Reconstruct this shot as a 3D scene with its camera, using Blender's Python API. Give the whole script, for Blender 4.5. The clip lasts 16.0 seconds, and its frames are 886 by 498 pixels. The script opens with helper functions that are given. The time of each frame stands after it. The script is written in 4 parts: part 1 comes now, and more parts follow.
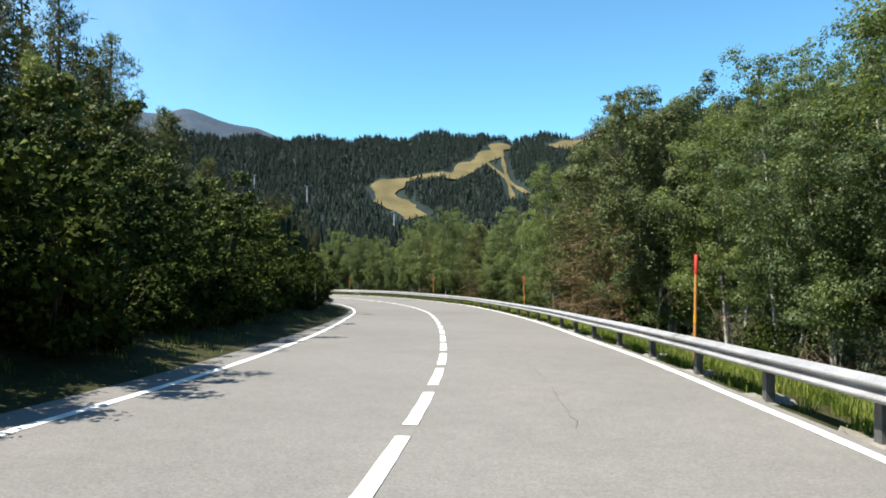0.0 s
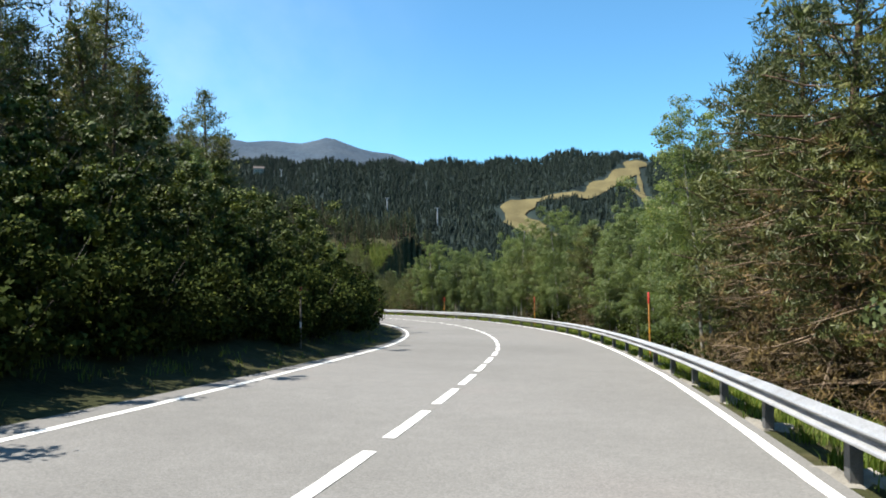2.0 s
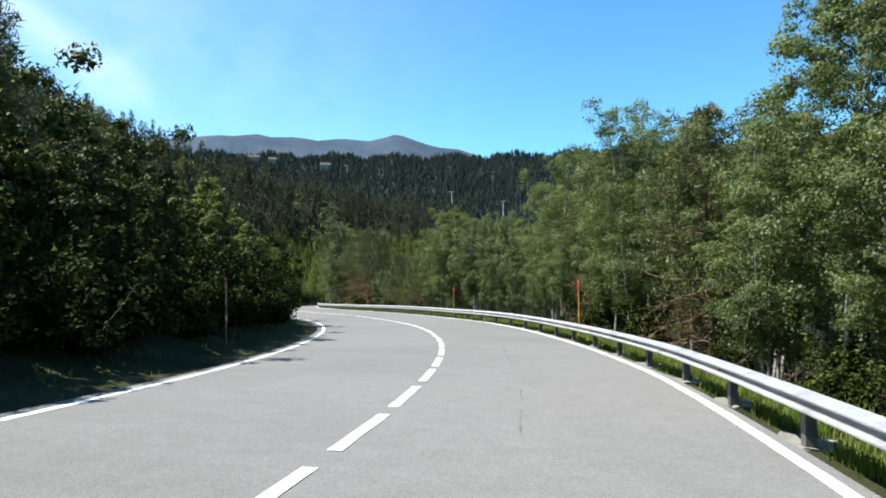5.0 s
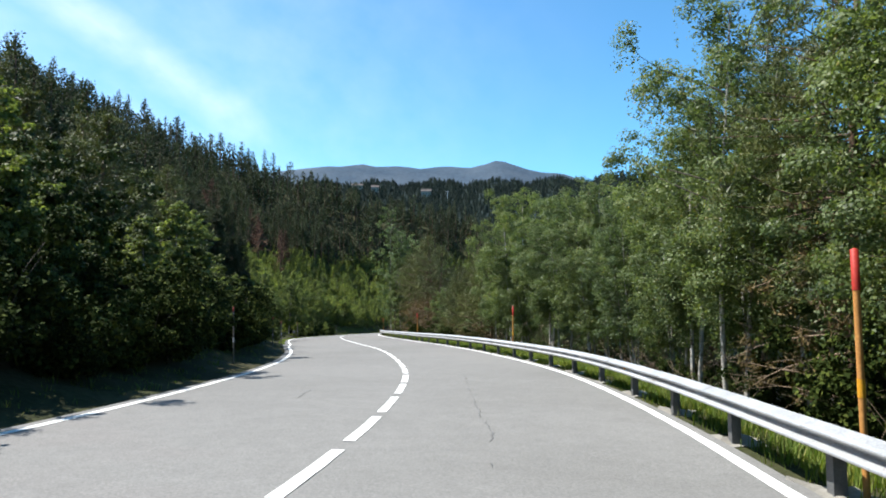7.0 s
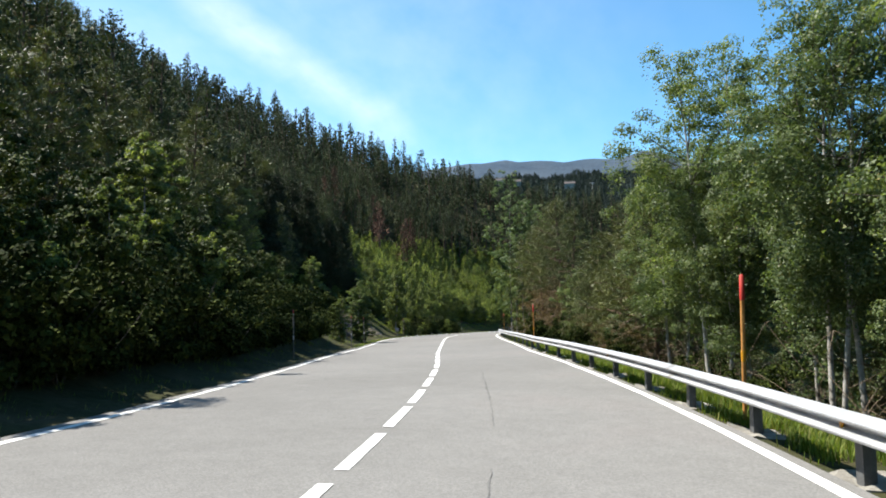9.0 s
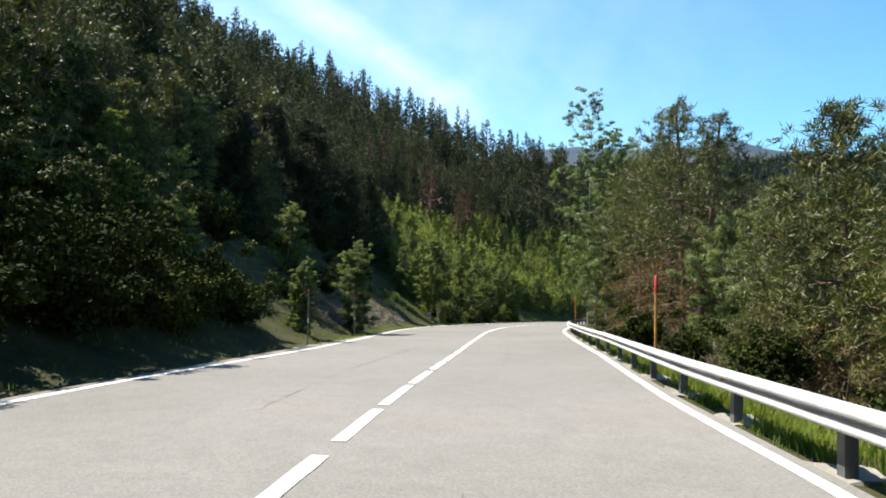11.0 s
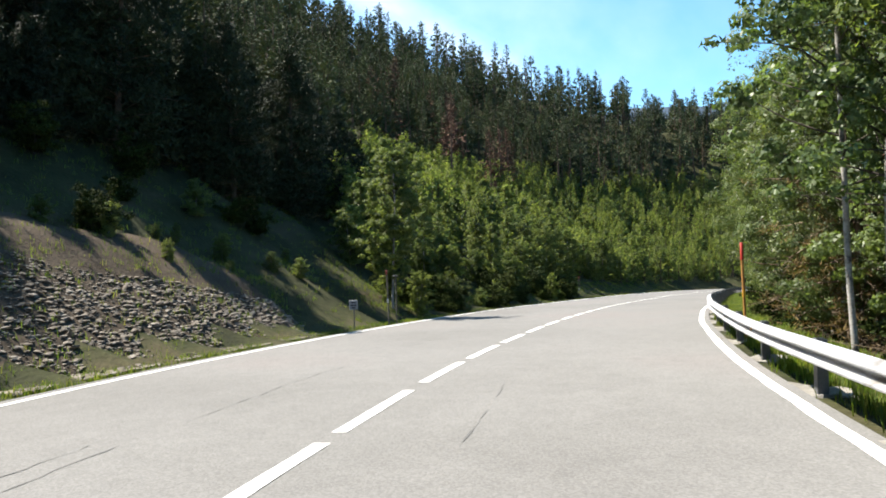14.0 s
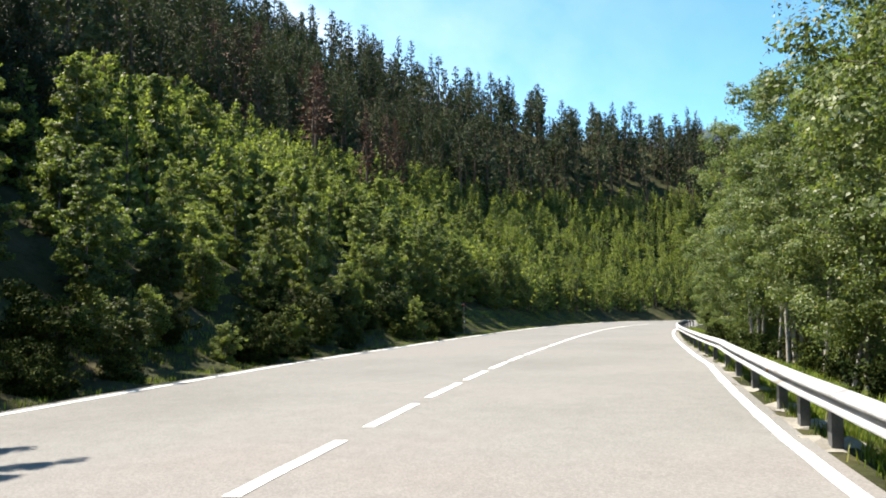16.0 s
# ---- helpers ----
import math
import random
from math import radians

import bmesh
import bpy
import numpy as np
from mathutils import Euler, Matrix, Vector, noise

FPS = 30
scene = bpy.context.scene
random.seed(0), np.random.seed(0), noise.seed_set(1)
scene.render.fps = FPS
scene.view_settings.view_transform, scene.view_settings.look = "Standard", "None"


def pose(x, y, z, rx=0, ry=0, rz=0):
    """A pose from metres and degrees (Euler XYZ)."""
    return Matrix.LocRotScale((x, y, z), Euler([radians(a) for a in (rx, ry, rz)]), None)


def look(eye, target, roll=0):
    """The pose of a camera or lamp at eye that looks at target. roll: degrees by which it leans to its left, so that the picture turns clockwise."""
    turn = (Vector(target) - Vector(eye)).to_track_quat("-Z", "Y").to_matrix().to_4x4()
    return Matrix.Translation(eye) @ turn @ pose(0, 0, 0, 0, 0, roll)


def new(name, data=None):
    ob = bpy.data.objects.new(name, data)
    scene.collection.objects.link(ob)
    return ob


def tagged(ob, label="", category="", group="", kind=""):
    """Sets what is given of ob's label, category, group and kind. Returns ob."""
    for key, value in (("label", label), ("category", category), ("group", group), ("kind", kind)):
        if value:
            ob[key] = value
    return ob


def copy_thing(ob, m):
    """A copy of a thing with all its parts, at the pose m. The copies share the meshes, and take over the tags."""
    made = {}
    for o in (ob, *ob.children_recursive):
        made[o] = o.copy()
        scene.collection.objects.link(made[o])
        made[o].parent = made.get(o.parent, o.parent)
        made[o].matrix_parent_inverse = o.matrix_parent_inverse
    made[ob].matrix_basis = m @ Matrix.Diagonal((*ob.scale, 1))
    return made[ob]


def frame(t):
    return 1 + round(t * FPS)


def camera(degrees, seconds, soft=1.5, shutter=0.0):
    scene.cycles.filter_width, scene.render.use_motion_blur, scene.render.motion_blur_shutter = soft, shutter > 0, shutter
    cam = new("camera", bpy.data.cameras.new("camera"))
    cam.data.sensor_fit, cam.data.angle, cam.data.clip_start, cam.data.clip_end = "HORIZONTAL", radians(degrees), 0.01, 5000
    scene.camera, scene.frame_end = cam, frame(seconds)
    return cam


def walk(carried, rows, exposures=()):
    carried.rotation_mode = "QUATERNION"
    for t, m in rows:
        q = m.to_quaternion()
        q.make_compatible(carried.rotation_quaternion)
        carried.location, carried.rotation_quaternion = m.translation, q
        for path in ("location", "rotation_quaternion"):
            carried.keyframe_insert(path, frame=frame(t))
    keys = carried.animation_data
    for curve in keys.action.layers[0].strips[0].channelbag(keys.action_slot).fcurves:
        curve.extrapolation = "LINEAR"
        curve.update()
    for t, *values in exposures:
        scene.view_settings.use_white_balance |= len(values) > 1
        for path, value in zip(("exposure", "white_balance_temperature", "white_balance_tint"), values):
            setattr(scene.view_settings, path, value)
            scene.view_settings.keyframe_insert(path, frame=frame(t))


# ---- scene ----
cam = camera(66.33, 16.0, 1.82)
EYE, TILT = 1.25, -1.0
ROWS = [
    (0.0, 0.278, 0.273, 0.133, 0.12, -0.03, 0.28),
    (0.5, 0.944, 3.159, -0.032, 5.74, 0.16, 1.10),
    (1.0, 1.502, 6.056, -0.224, 10.85, 0.17, 0.41),
    (1.5, 1.823, 9.100, -0.397, 10.35, 0.95, -0.13),
    (2.0, 2.063, 12.198, -0.548, 11.27, 1.88, 0.24),
    (2.5, 2.133, 15.410, -0.743, 11.62, 2.46, 0.88),
    (3.0, 2.156, 18.693, -0.913, 12.46, 1.34, 0.71),
    (5.5, 1.166, 36.985, -1.957, 18.50, 1.99, 0.59),
    (6.0, 0.599, 40.850, -2.146, 20.25, 3.77, 0.47),
    (6.5, -0.226, 44.743, -2.322, 23.03, 3.72, 0.21),
    (7.0, -1.197, 48.542, -2.490, 25.81, 3.88, 0.44),
    (7.5, -2.376, 52.238, -2.653, 29.06, 4.25, 1.93),
    (8.0, -3.863, 55.916, -2.823, 32.32, 3.23, 1.69),
    (8.5, -5.579, 59.590, -2.962, 35.78, 3.11, 0.94),
    (9.0, -7.497, 63.217, -3.104, 38.01, 3.67, 0.59),
    (9.5, -9.647, 66.806, -3.285, 39.82, 2.24, 0.37),
    (12.0, -22.189, 84.456, -4.187, 45.62, 2.97, -1.25),
    (12.5, -24.820, 88.097, -4.352, 46.65, 2.56, -0.09),
    (13.0, -27.704, 91.806, -4.607, 46.59, 2.96, 0.98),
    (13.5, -30.424, 95.542, -4.801, 49.83, 0.87, 0.58),
    (14.0, -33.144, 99.350, -4.996, 48.66, 0.23, 1.33),
    (14.5, -35.939, 103.319, -5.196, 47.30, 1.49, 1.62),
    (15.0, -38.613, 107.342, -5.331, 46.22, 1.96, 1.98),
    (15.5, -41.119, 111.390, -5.567, 43.84, 3.47, 1.72),
    (16.0, -43.514, 115.660, -5.770, 41.63, 2.22, -0.10),
]
walk(cam, [(t, pose(0, 0, EYE, TILT) @ pose(x, y, z, 90 + pitch, roll, yaw)) for t, x, y, z, yaw, pitch, roll in ROWS],
     [(0.0, 1.49, 6860, 10), (5.4, 1.46, 6280, 10), (7.5, 1.44, 6320, 10), (9.7, 1.50, 6760, 10), (11.8, 1.70, 6900, 11), (14.5, 1.77, 6740, 11), (16.0, 1.82, 6980, 11)])

# ---- sky, sun, exposure ----
SUN_AZ, SUN_EL = 107.0, 56.5      # degrees left of +y, degrees above the horizon
world = bpy.data.worlds.new("sky")
scene.world = world
world.use_nodes = True
wn = world.node_tree
sky = wn.nodes.new("ShaderNodeTexSky")
sky.sky_type = "NISHITA"
sky.sun_disc = False
sky.sun_elevation = radians(SUN_EL)
sky.sun_rotation = radians(-SUN_AZ)
sky.altitude = 1500
sky.air_density, sky.dust_density, sky.ozone_density = 1.0, 2.0, 3.0
wn.nodes["Background"].inputs["Strength"].default_value = 0.082


def toward(az, el):
    a, e = radians(az), radians(el)
    return Vector((-math.sin(a) * math.cos(e), math.cos(a) * math.cos(e), math.sin(e)))


def wmath(op, a, b=None):
    n = wn.nodes.new("ShaderNodeMath")
    n.operation, n.use_clamp = op, op in ("SUBTRACT", "MULTIPLY")
    for k, v in enumerate((a, b)):
        if hasattr(v, "is_output"):
            wn.links.new(v, n.inputs[k])
        elif v is not None:
            n.inputs[k].default_value = v
    return n.outputs[0]


def wdot(v):
    n = wn.nodes.new("ShaderNodeVectorMath")
    n.operation = "DOT_PRODUCT"
    wn.links.new(sky_way, n.inputs[0])
    n.inputs[1].default_value = v
    return n.outputs["Value"]


# a thin streak of high cloud
sky_way = wn.nodes.new("ShaderNodeTexCoord").outputs["Generated"]
end_a, end_b = toward(60, 23), toward(41, 12.5)
across = end_a.cross(end_b).normalized()
middle = (end_a + end_b).normalized()
wisp = wn.nodes.new("ShaderNodeTexNoise")
stretch = wn.nodes.new("ShaderNodeMapping")
stretch.inputs["Rotation"].default_value = (0.0, radians(25), radians(40))
stretch.inputs["Scale"].default_value = (9.0, 3.0, 9.0)
wn.links.new(sky_way, stretch.inputs["Vector"])
wn.links.new(stretch.outputs[0], wisp.inputs["Vector"])
wisp.inputs["Scale"].default_value, wisp.inputs["Detail"].default_value = 2.0, 5.0
band = wmath("SUBTRACT", 1.0, wmath("DIVIDE", wmath("ABSOLUTE", wdot(across)), 0.05))
along = wmath("MULTIPLY", wmath("SUBTRACT", wdot(middle), 0.975), 60.0)
cloud = wmath("MULTIPLY", wmath("MULTIPLY", band, along), wmath("MULTIPLY", wisp.outputs["Fac"], 0.55))
veil = wn.nodes.new("ShaderNodeMix")
veil.data_type = "RGBA"
haze = wmath("MULTIPLY", wmath("SUBTRACT", wdot(toward(62, 8)), 0.55), 2.2)
haze = wmath("MULTIPLY", wmath("MULTIPLY", haze, haze), wmath("MULTIPLY", wisp.outputs["Fac"], 0.36))
wn.links.new(wmath("MAXIMUM", wmath("ADD", cloud, wmath("MULTIPLY", haze, 0.5)), haze), veil.inputs["Factor"])
tint = wn.nodes.new("ShaderNodeMix")
tint.data_type, tint.blend_type = "RGBA", "MULTIPLY"
tint.inputs["Factor"].default_value = 1.0
wn.links.new(sky.outputs["Color"], tint.inputs["A"])
tint.inputs["B"].default_value = (0.60, 1.05, 1.13, 1)
wn.links.new(tint.outputs["Result"], veil.inputs["A"])
veil.inputs["B"].default_value = (7.0, 7.2, 7.5, 1)
wn.links.new(veil.outputs["Result"], wn.nodes["Background"].inputs["Color"])
sun_data = bpy.data.lights.new("sun", "SUN")
sun_data.energy, sun_data.angle, sun_data.color = 4.5, radians(0.5), (1.0, 0.95, 0.86)
sun = new("sun", sun_data)
sx = -math.sin(radians(SUN_AZ)) * math.cos(radians(SUN_EL))
sy = math.cos(radians(SUN_AZ)) * math.cos(radians(SUN_EL))
sun.matrix_world = look((sx * 200, sy * 200, math.sin(radians(SUN_EL)) * 200), (0, 0, 0))


# ---- materials ----
def nodes_of(name):
    m = bpy.data.materials.new(name)
    m.use_nodes = True
    nt = m.node_tree
    return m, nt, nt.nodes["Principled BSDF"]


def ramp(nt, fac, stops):
    r = nt.nodes.new("ShaderNodeValToRGB")
    r.color_ramp.elements[0].position, r.color_ramp.elements[0].color = stops[0][0], (*stops[0][1], 1)
    r.color_ramp.elements[1].position, r.color_ramp.elements[1].color = stops[-1][0], (*stops[-1][1], 1)
    for p, c in stops[1:-1]:
        e = r.color_ramp.elements.new(p)
        e.color = (*c, 1)
    nt.links.new(fac, r.inputs["Fac"])
    return r.outputs["Color"]


def noise_of(nt, scale, detail=4.0, rough=0.6, coords=None):
    n = nt.nodes.new("ShaderNodeTexNoise")
    n.inputs["Scale"].default_value, n.inputs["Detail"].default_value = scale, detail
    n.inputs["Roughness"].default_value = rough
    if coords is None:
        coords = nt.nodes.new("ShaderNodeNewGeometry").outputs["Position"]
    nt.links.new(coords, n.inputs["Vector"])
    return n.outputs["Fac"]


def mix_of(nt, fac, a, b, blend="MIX"):
    m = nt.nodes.new("ShaderNodeMix")
    m.data_type, m.blend_type = "RGBA", blend
    for sock, v in ((m.inputs["Factor"], fac), (m.inputs["A"], a), (m.inputs["B"], b)):
        if hasattr(v, "is_output"):
            nt.links.new(v, sock)
        elif isinstance(v, tuple):
            sock.default_value = (*v, 1)
        else:
            sock.default_value = v
    return m.outputs["Result"]


def bump_of(nt, bsdf, height, strength, distance):
    b = nt.nodes.new("ShaderNodeBump")
    b.inputs["Strength"].default_value, b.inputs["Distance"].default_value = strength, distance
    nt.links.new(height, b.inputs["Height"])
    nt.links.new(b.outputs["Normal"], bsdf.inputs["Normal"])


def surface(name, stops, scale, rough=0.85, fine=60.0, bump=0.3, bump_d=0.01, metal=0.0, spec=0.3):
    """Two scales of variation over a ramp of colours, with fine relief."""
    m, nt, b = nodes_of(name)
    big = ramp(nt, noise_of(nt, scale), stops)
    grain = noise_of(nt, fine, 3.0)
    col = mix_of(nt, 0.35, big, ramp(nt, grain, [(0.3, (0.45, 0.45, 0.45)), (0.7, (1.5, 1.5, 1.5))]), "MULTIPLY")
    nt.links.new(col, b.inputs["Base Color"])
    b.inputs["Roughness"].default_value, b.inputs["Metallic"].default_value = rough, metal
    b.inputs["Specular IOR Level"].default_value = spec
    bump_of(nt, b, grain, bump, bump_d)
    return m


def leaf_material(name, stops, through_light=0.35, rough=0.5, gloss=0.18, patches=0.7, low=0.65, high=1.25):
    """Leaves: each island takes its own tint, and light passes through the blade."""
    m, nt, b = nodes_of(name)
    g = nt.nodes.new("ShaderNodeNewGeometry")
    col = ramp(nt, g.outputs["Random Per Island"], stops)
    patch = ramp(nt, noise_of(nt, patches, 2.0), [(0.32, (low, low * 1.06, low)), (0.68, (high, high * 0.97, high * 0.88))])
    col = mix_of(nt, 1.0, col, patch, "MULTIPLY")
    whole = nt.nodes.new("ShaderNodeObjectInfo")
    tree = ramp(nt, whole.outputs["Random"], [(0.0, (0.72, 0.80, 0.86)), (0.5, (1.0, 1.0, 1.0)), (1.0, (1.14, 1.13, 0.98))])
    col = mix_of(nt, 1.0, col, tree, "MULTIPLY")
    nt.links.new(col, b.inputs["Base Color"])
    b.inputs["Roughness"].default_value = rough
    b.inputs["Specular IOR Level"].default_value = gloss
    tr = nt.nodes.new("ShaderNodeBsdfTranslucent")
    nt.links.new(mix_of(nt, 1.0, col, (1.3, 1.35, 0.6), "MULTIPLY"), tr.inputs["Color"])
    mx = nt.nodes.new("ShaderNodeMixShader")
    mx.inputs[0].default_value = through_light
    nt.links.new(b.outputs[0], mx.inputs[1])
    nt.links.new(tr.outputs[0], mx.inputs[2])
    nt.links.new(mx.outputs[0], nt.nodes["Material Output"].inputs["Surface"])
    return m


def asphalt_material():
    """Light worn asphalt: coarse chips, paler wheel tracks, faint pink and dark patches."""
    m, nt, bs = nodes_of("asphalt")
    big = ramp(nt, noise_of(nt, 0.16, 3.0), [(0.3, (0.138, 0.135, 0.130)), (0.55, (0.159, 0.156, 0.151)), (0.75, (0.165, 0.154, 0.149))])
    mid = ramp(nt, noise_of(nt, 3.0, 6.0, 0.6), [(0.3, (0.94, 0.94, 0.94)), (0.7, (1.05, 1.05, 1.05))])
    col = mix_of(nt, 1.0, big, mid, "MULTIPLY")
    chips = nt.nodes.new("ShaderNodeTexVoronoi")
    chips.inputs["Scale"].default_value = 70.0
    nt.links.new(nt.nodes.new("ShaderNodeNewGeometry").outputs["Position"], chips.inputs["Vector"])
    sep = nt.nodes.new("ShaderNodeSeparateColor")
    nt.links.new(chips.outputs["Color"], sep.inputs[0])
    col = mix_of(nt, 0.38, col, ramp(nt, sep.outputs[0], [(0.0, (0.62, 0.62, 0.62)), (0.5, (1.0, 1.0, 1.0)), (1.0, (1.4, 1.4, 1.4))]), "MULTIPLY")
    nt.links.new(col, bs.inputs["Base Color"])
    bs.inputs["Roughness"].default_value = 0.95
    bs.inputs["Specular IOR Level"].default_value = 0.04
    return m


ASPHALT = asphalt_material()
TAR = surface("crack", [(0.3, (0.082, 0.081, 0.079)), (0.7, (0.128, 0.125, 0.121))], 3.0, 0.95, 60.0)
PAINT = surface("road_paint", [(0.3, (0.50, 0.50, 0.485)), (0.6, (0.64, 0.64, 0.62))], 3.0, 0.7, 70.0, 0.3, 0.003)
ZINC = surface("galvanised_steel", [(0.3, (0.27, 0.25, 0.23)), (0.38, (0.39, 0.392, 0.40)), (0.7, (0.52, 0.525, 0.54))], 2.0, 0.5, 50.0, 0.1, 0.002, 0.6, 0.5)
POST = surface("weathered_steel", [(0.3, (0.081, 0.084, 0.087)), (0.7, (0.136, 0.140, 0.143))], 5.0, 0.6, 60.0, 0.2, 0.003, 0.4, 0.5)
CONCRETE = surface("concrete", [(0.3, (0.149, 0.140, 0.121)), (0.7, (0.236, 0.223, 0.198))], 3.0, 0.9, 50.0, 0.4, 0.006)
GROUND = surface("forest_floor", [(0.3, (0.019, 0.021, 0.010)), (0.5, (0.034, 0.037, 0.015)), (0.7, (0.059, 0.050, 0.028))], 0.6, 0.95, 8.0, 0.8, 0.05, 0.0, 0.1)
# far slopes: the bluish haze of distance is mixed into both base colours
WOODED = surface("hazed_wooded_mountainside", [(0.35, (0.012, 0.020, 0.020)), (0.65, (0.018, 0.028, 0.025))], 0.02, 0.95, 0.3, 0.5, 0.5, 0.0, 0.1)
RANGE = surface("hazed_bare_mountain", [(0.35, (0.034, 0.053, 0.077)), (0.65, (0.053, 0.071, 0.093))], 0.004, 0.95, 0.05, 0.5, 2.0, 0.0, 0.1)
PISTE = surface("dry_grass_slope", [(0.3, (0.077, 0.064, 0.030)), (0.7, (0.130, 0.110, 0.053))], 0.02, 0.95, 0.3, 0.4, 0.3, 0.0, 0.1)
EARTH = surface("bare_earth", [(0.3, (0.040, 0.030, 0.021)), (0.7, (0.081, 0.062, 0.043))], 0.8, 0.95, 12.0, 0.8, 0.04, 0.0, 0.1)
STONE = surface("schist", [(0.3, (0.07, 0.058, 0.047)), (0.5, (0.15, 0.127, 0.102)), (0.7, (0.27, 0.238, 0.2))], 4.0, 0.9, 25.0, 0.6, 0.01, 0.0, 0.2)
BIRCH_BARK = surface("birch_bark", [(0.36, (0.056, 0.050, 0.043)), (0.44, (0.260, 0.242, 0.217)), (0.7, (0.397, 0.378, 0.353))], 5.0, 0.8, 40.0, 0.3, 0.005)
PINE_BARK = surface("pine_bark", [(0.3, (0.062, 0.043, 0.031)), (0.7, (0.149, 0.093, 0.062))], 6.0, 0.9, 40.0, 0.6, 0.01)
TWIG = surface("dry_twigs", [(0.3, (0.10, 0.072, 0.050)), (0.7, (0.21, 0.155, 0.108))], 6.0, 0.9, 40.0, 0.4, 0.01)
TWIG_DARK = surface("dark_twigs", [(0.3, (0.037, 0.031, 0.025)), (0.7, (0.081, 0.068, 0.056))], 6.0, 0.9, 40.0, 0.4, 0.01)
BIRCH_LEAF = leaf_material("birch_leaves", [(0.0, (0.048, 0.073, 0.025)), (0.5, (0.1, 0.136, 0.055)), (0.97, (0.16, 0.193, 0.09)), (1.0, (0.205, 0.17, 0.06))], 0.42, 0.48, 0.25)
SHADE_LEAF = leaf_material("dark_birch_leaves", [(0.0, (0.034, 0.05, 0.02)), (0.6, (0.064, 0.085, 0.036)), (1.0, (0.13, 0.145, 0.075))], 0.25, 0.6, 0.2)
ASPEN_LEAF = leaf_material("aspen_leaves", [(0.0, (0.066, 0.096, 0.028)), (0.5, (0.122, 0.168, 0.07)), (1.0, (0.2, 0.245, 0.118))], 0.42, 0.45, 0.3)
# hedge crest: brighter copy of the shrub leaves, sunlight put into the colour
SUNLIT_CREST_LEAF = leaf_material("sunlit_hedge_leaves", [(0.0, (0.018, 0.028, 0.006)), (0.6, (0.043, 0.061, 0.013)), (1.0, (0.11, 0.127, 0.028))], 0.07, 0.6, 0.12)
# low shrubs: the hedge's shade is put into a near-black leaf colour
SHADED_SHRUB_LEAF = leaf_material("shaded_shrub_leaves", [(0.0, (0.010, 0.016, 0.004)), (0.6, (0.024, 0.036, 0.008)), (1.0, (0.06, 0.073, 0.016))], 0.03, 0.8, 0.05)
YOUNG_LEAF = leaf_material("young_leaves", [(0.0, (0.075, 0.102, 0.036)), (0.6, (0.145, 0.184, 0.07)), (1.0, (0.23, 0.255, 0.11))], 0.58, 0.5, 0.22, 0.5, 0.55, 1.3)
DRY_LEAF = leaf_material("dry_needles", [(0.0, (0.066, 0.046, 0.026)), (0.6, (0.122, 0.086, 0.046)), (1.0, (0.19, 0.138, 0.07))], 0.2, 0.8, 0.1)
PINE_LEAF = leaf_material("pine_needles", [(0.0, (0.036, 0.047, 0.016)), (0.6, (0.08, 0.091, 0.031)), (1.0, (0.135, 0.14, 0.055))], 0.18, 0.5, 0.25)
# backlit conifers: their shaded side is painted in as very dark needles
SHADED_SPRUCE_LEAF = leaf_material("shaded_spruce_needles", [(0.0, (0.010, 0.017, 0.009)), (0.6, (0.022, 0.031, 0.015)), (1.0, (0.042, 0.052, 0.026))], 0.05, 0.7, 0.15)
FAR_LEAF = leaf_material("far_needles", [(0.0, (0.024, 0.036, 0.021)), (0.6, (0.049, 0.064, 0.034)), (0.96, (0.076, 0.09, 0.048)), (1.0, (0.13, 0.085, 0.055))], 0.1, 0.8, 0.2, 0.22, 0.45, 1.35)
# far trees: needle colour carries the blue of the air haze
MOUNTAIN_LEAF = leaf_material("hazed_mountain_needles", [(0.0, (0.011, 0.019, 0.019)), (0.6, (0.019, 0.030, 0.026)), (1.0, (0.026, 0.038, 0.028))], 0.1, 0.9)
GRASS = leaf_material("grass", [(0.0, (0.06, 0.1, 0.02)), (0.6, (0.125, 0.178, 0.038)), (1.0, (0.21, 0.205, 0.08))], 0.4, 0.7)
ORANGE = surface("orange_paint", [(0.3, (0.322, 0.143, 0.037)), (0.7, (0.422, 0.205, 0.056))], 6.0, 0.6, 50.0, 0.1, 0.002)
RED = surface("red_paint", [(0.3, (0.279, 0.019, 0.012)), (0.7, (0.384, 0.031, 0.019))], 6.0, 0.6, 50.0, 0.1, 0.002)
# left poles' tops: faded red, darkened further for the shade they stand in
SHADED_OLD_RED = surface("shaded_faded_red_paint", [(0.3, (0.124, 0.015, 0.012)), (0.7, (0.211, 0.031, 0.022))], 6.0, 0.7, 50.0, 0.1, 0.002)
AMBER = surface("amber_reflector", [(0.3, (0.434, 0.186, 0.012)), (0.7, (0.527, 0.260, 0.019))], 9.0, 0.3, 50.0, 0.1, 0.001)
WOOD = surface("grey_wood", [(0.3, (0.081, 0.074, 0.062)), (0.7, (0.161, 0.149, 0.130))], 8.0, 0.85, 40.0, 0.4, 0.004)
WHITE = surface("white_enamel", [(0.3, (0.384, 0.391, 0.397)), (0.7, (0.484, 0.484, 0.484))], 6.0, 0.5, 50.0, 0.1, 0.002)
SIGN = surface("weathered_enamel", [(0.3, (0.223, 0.229, 0.236)), (0.7, (0.310, 0.310, 0.310))], 6.0, 0.6, 50.0, 0.1, 0.002)
DARK = surface("dark_lettering", [(0.3, (0.03, 0.03, 0.035)), (0.7, (0.05, 0.05, 0.055))], 9.0, 0.6, 50.0, 0.1, 0.001)
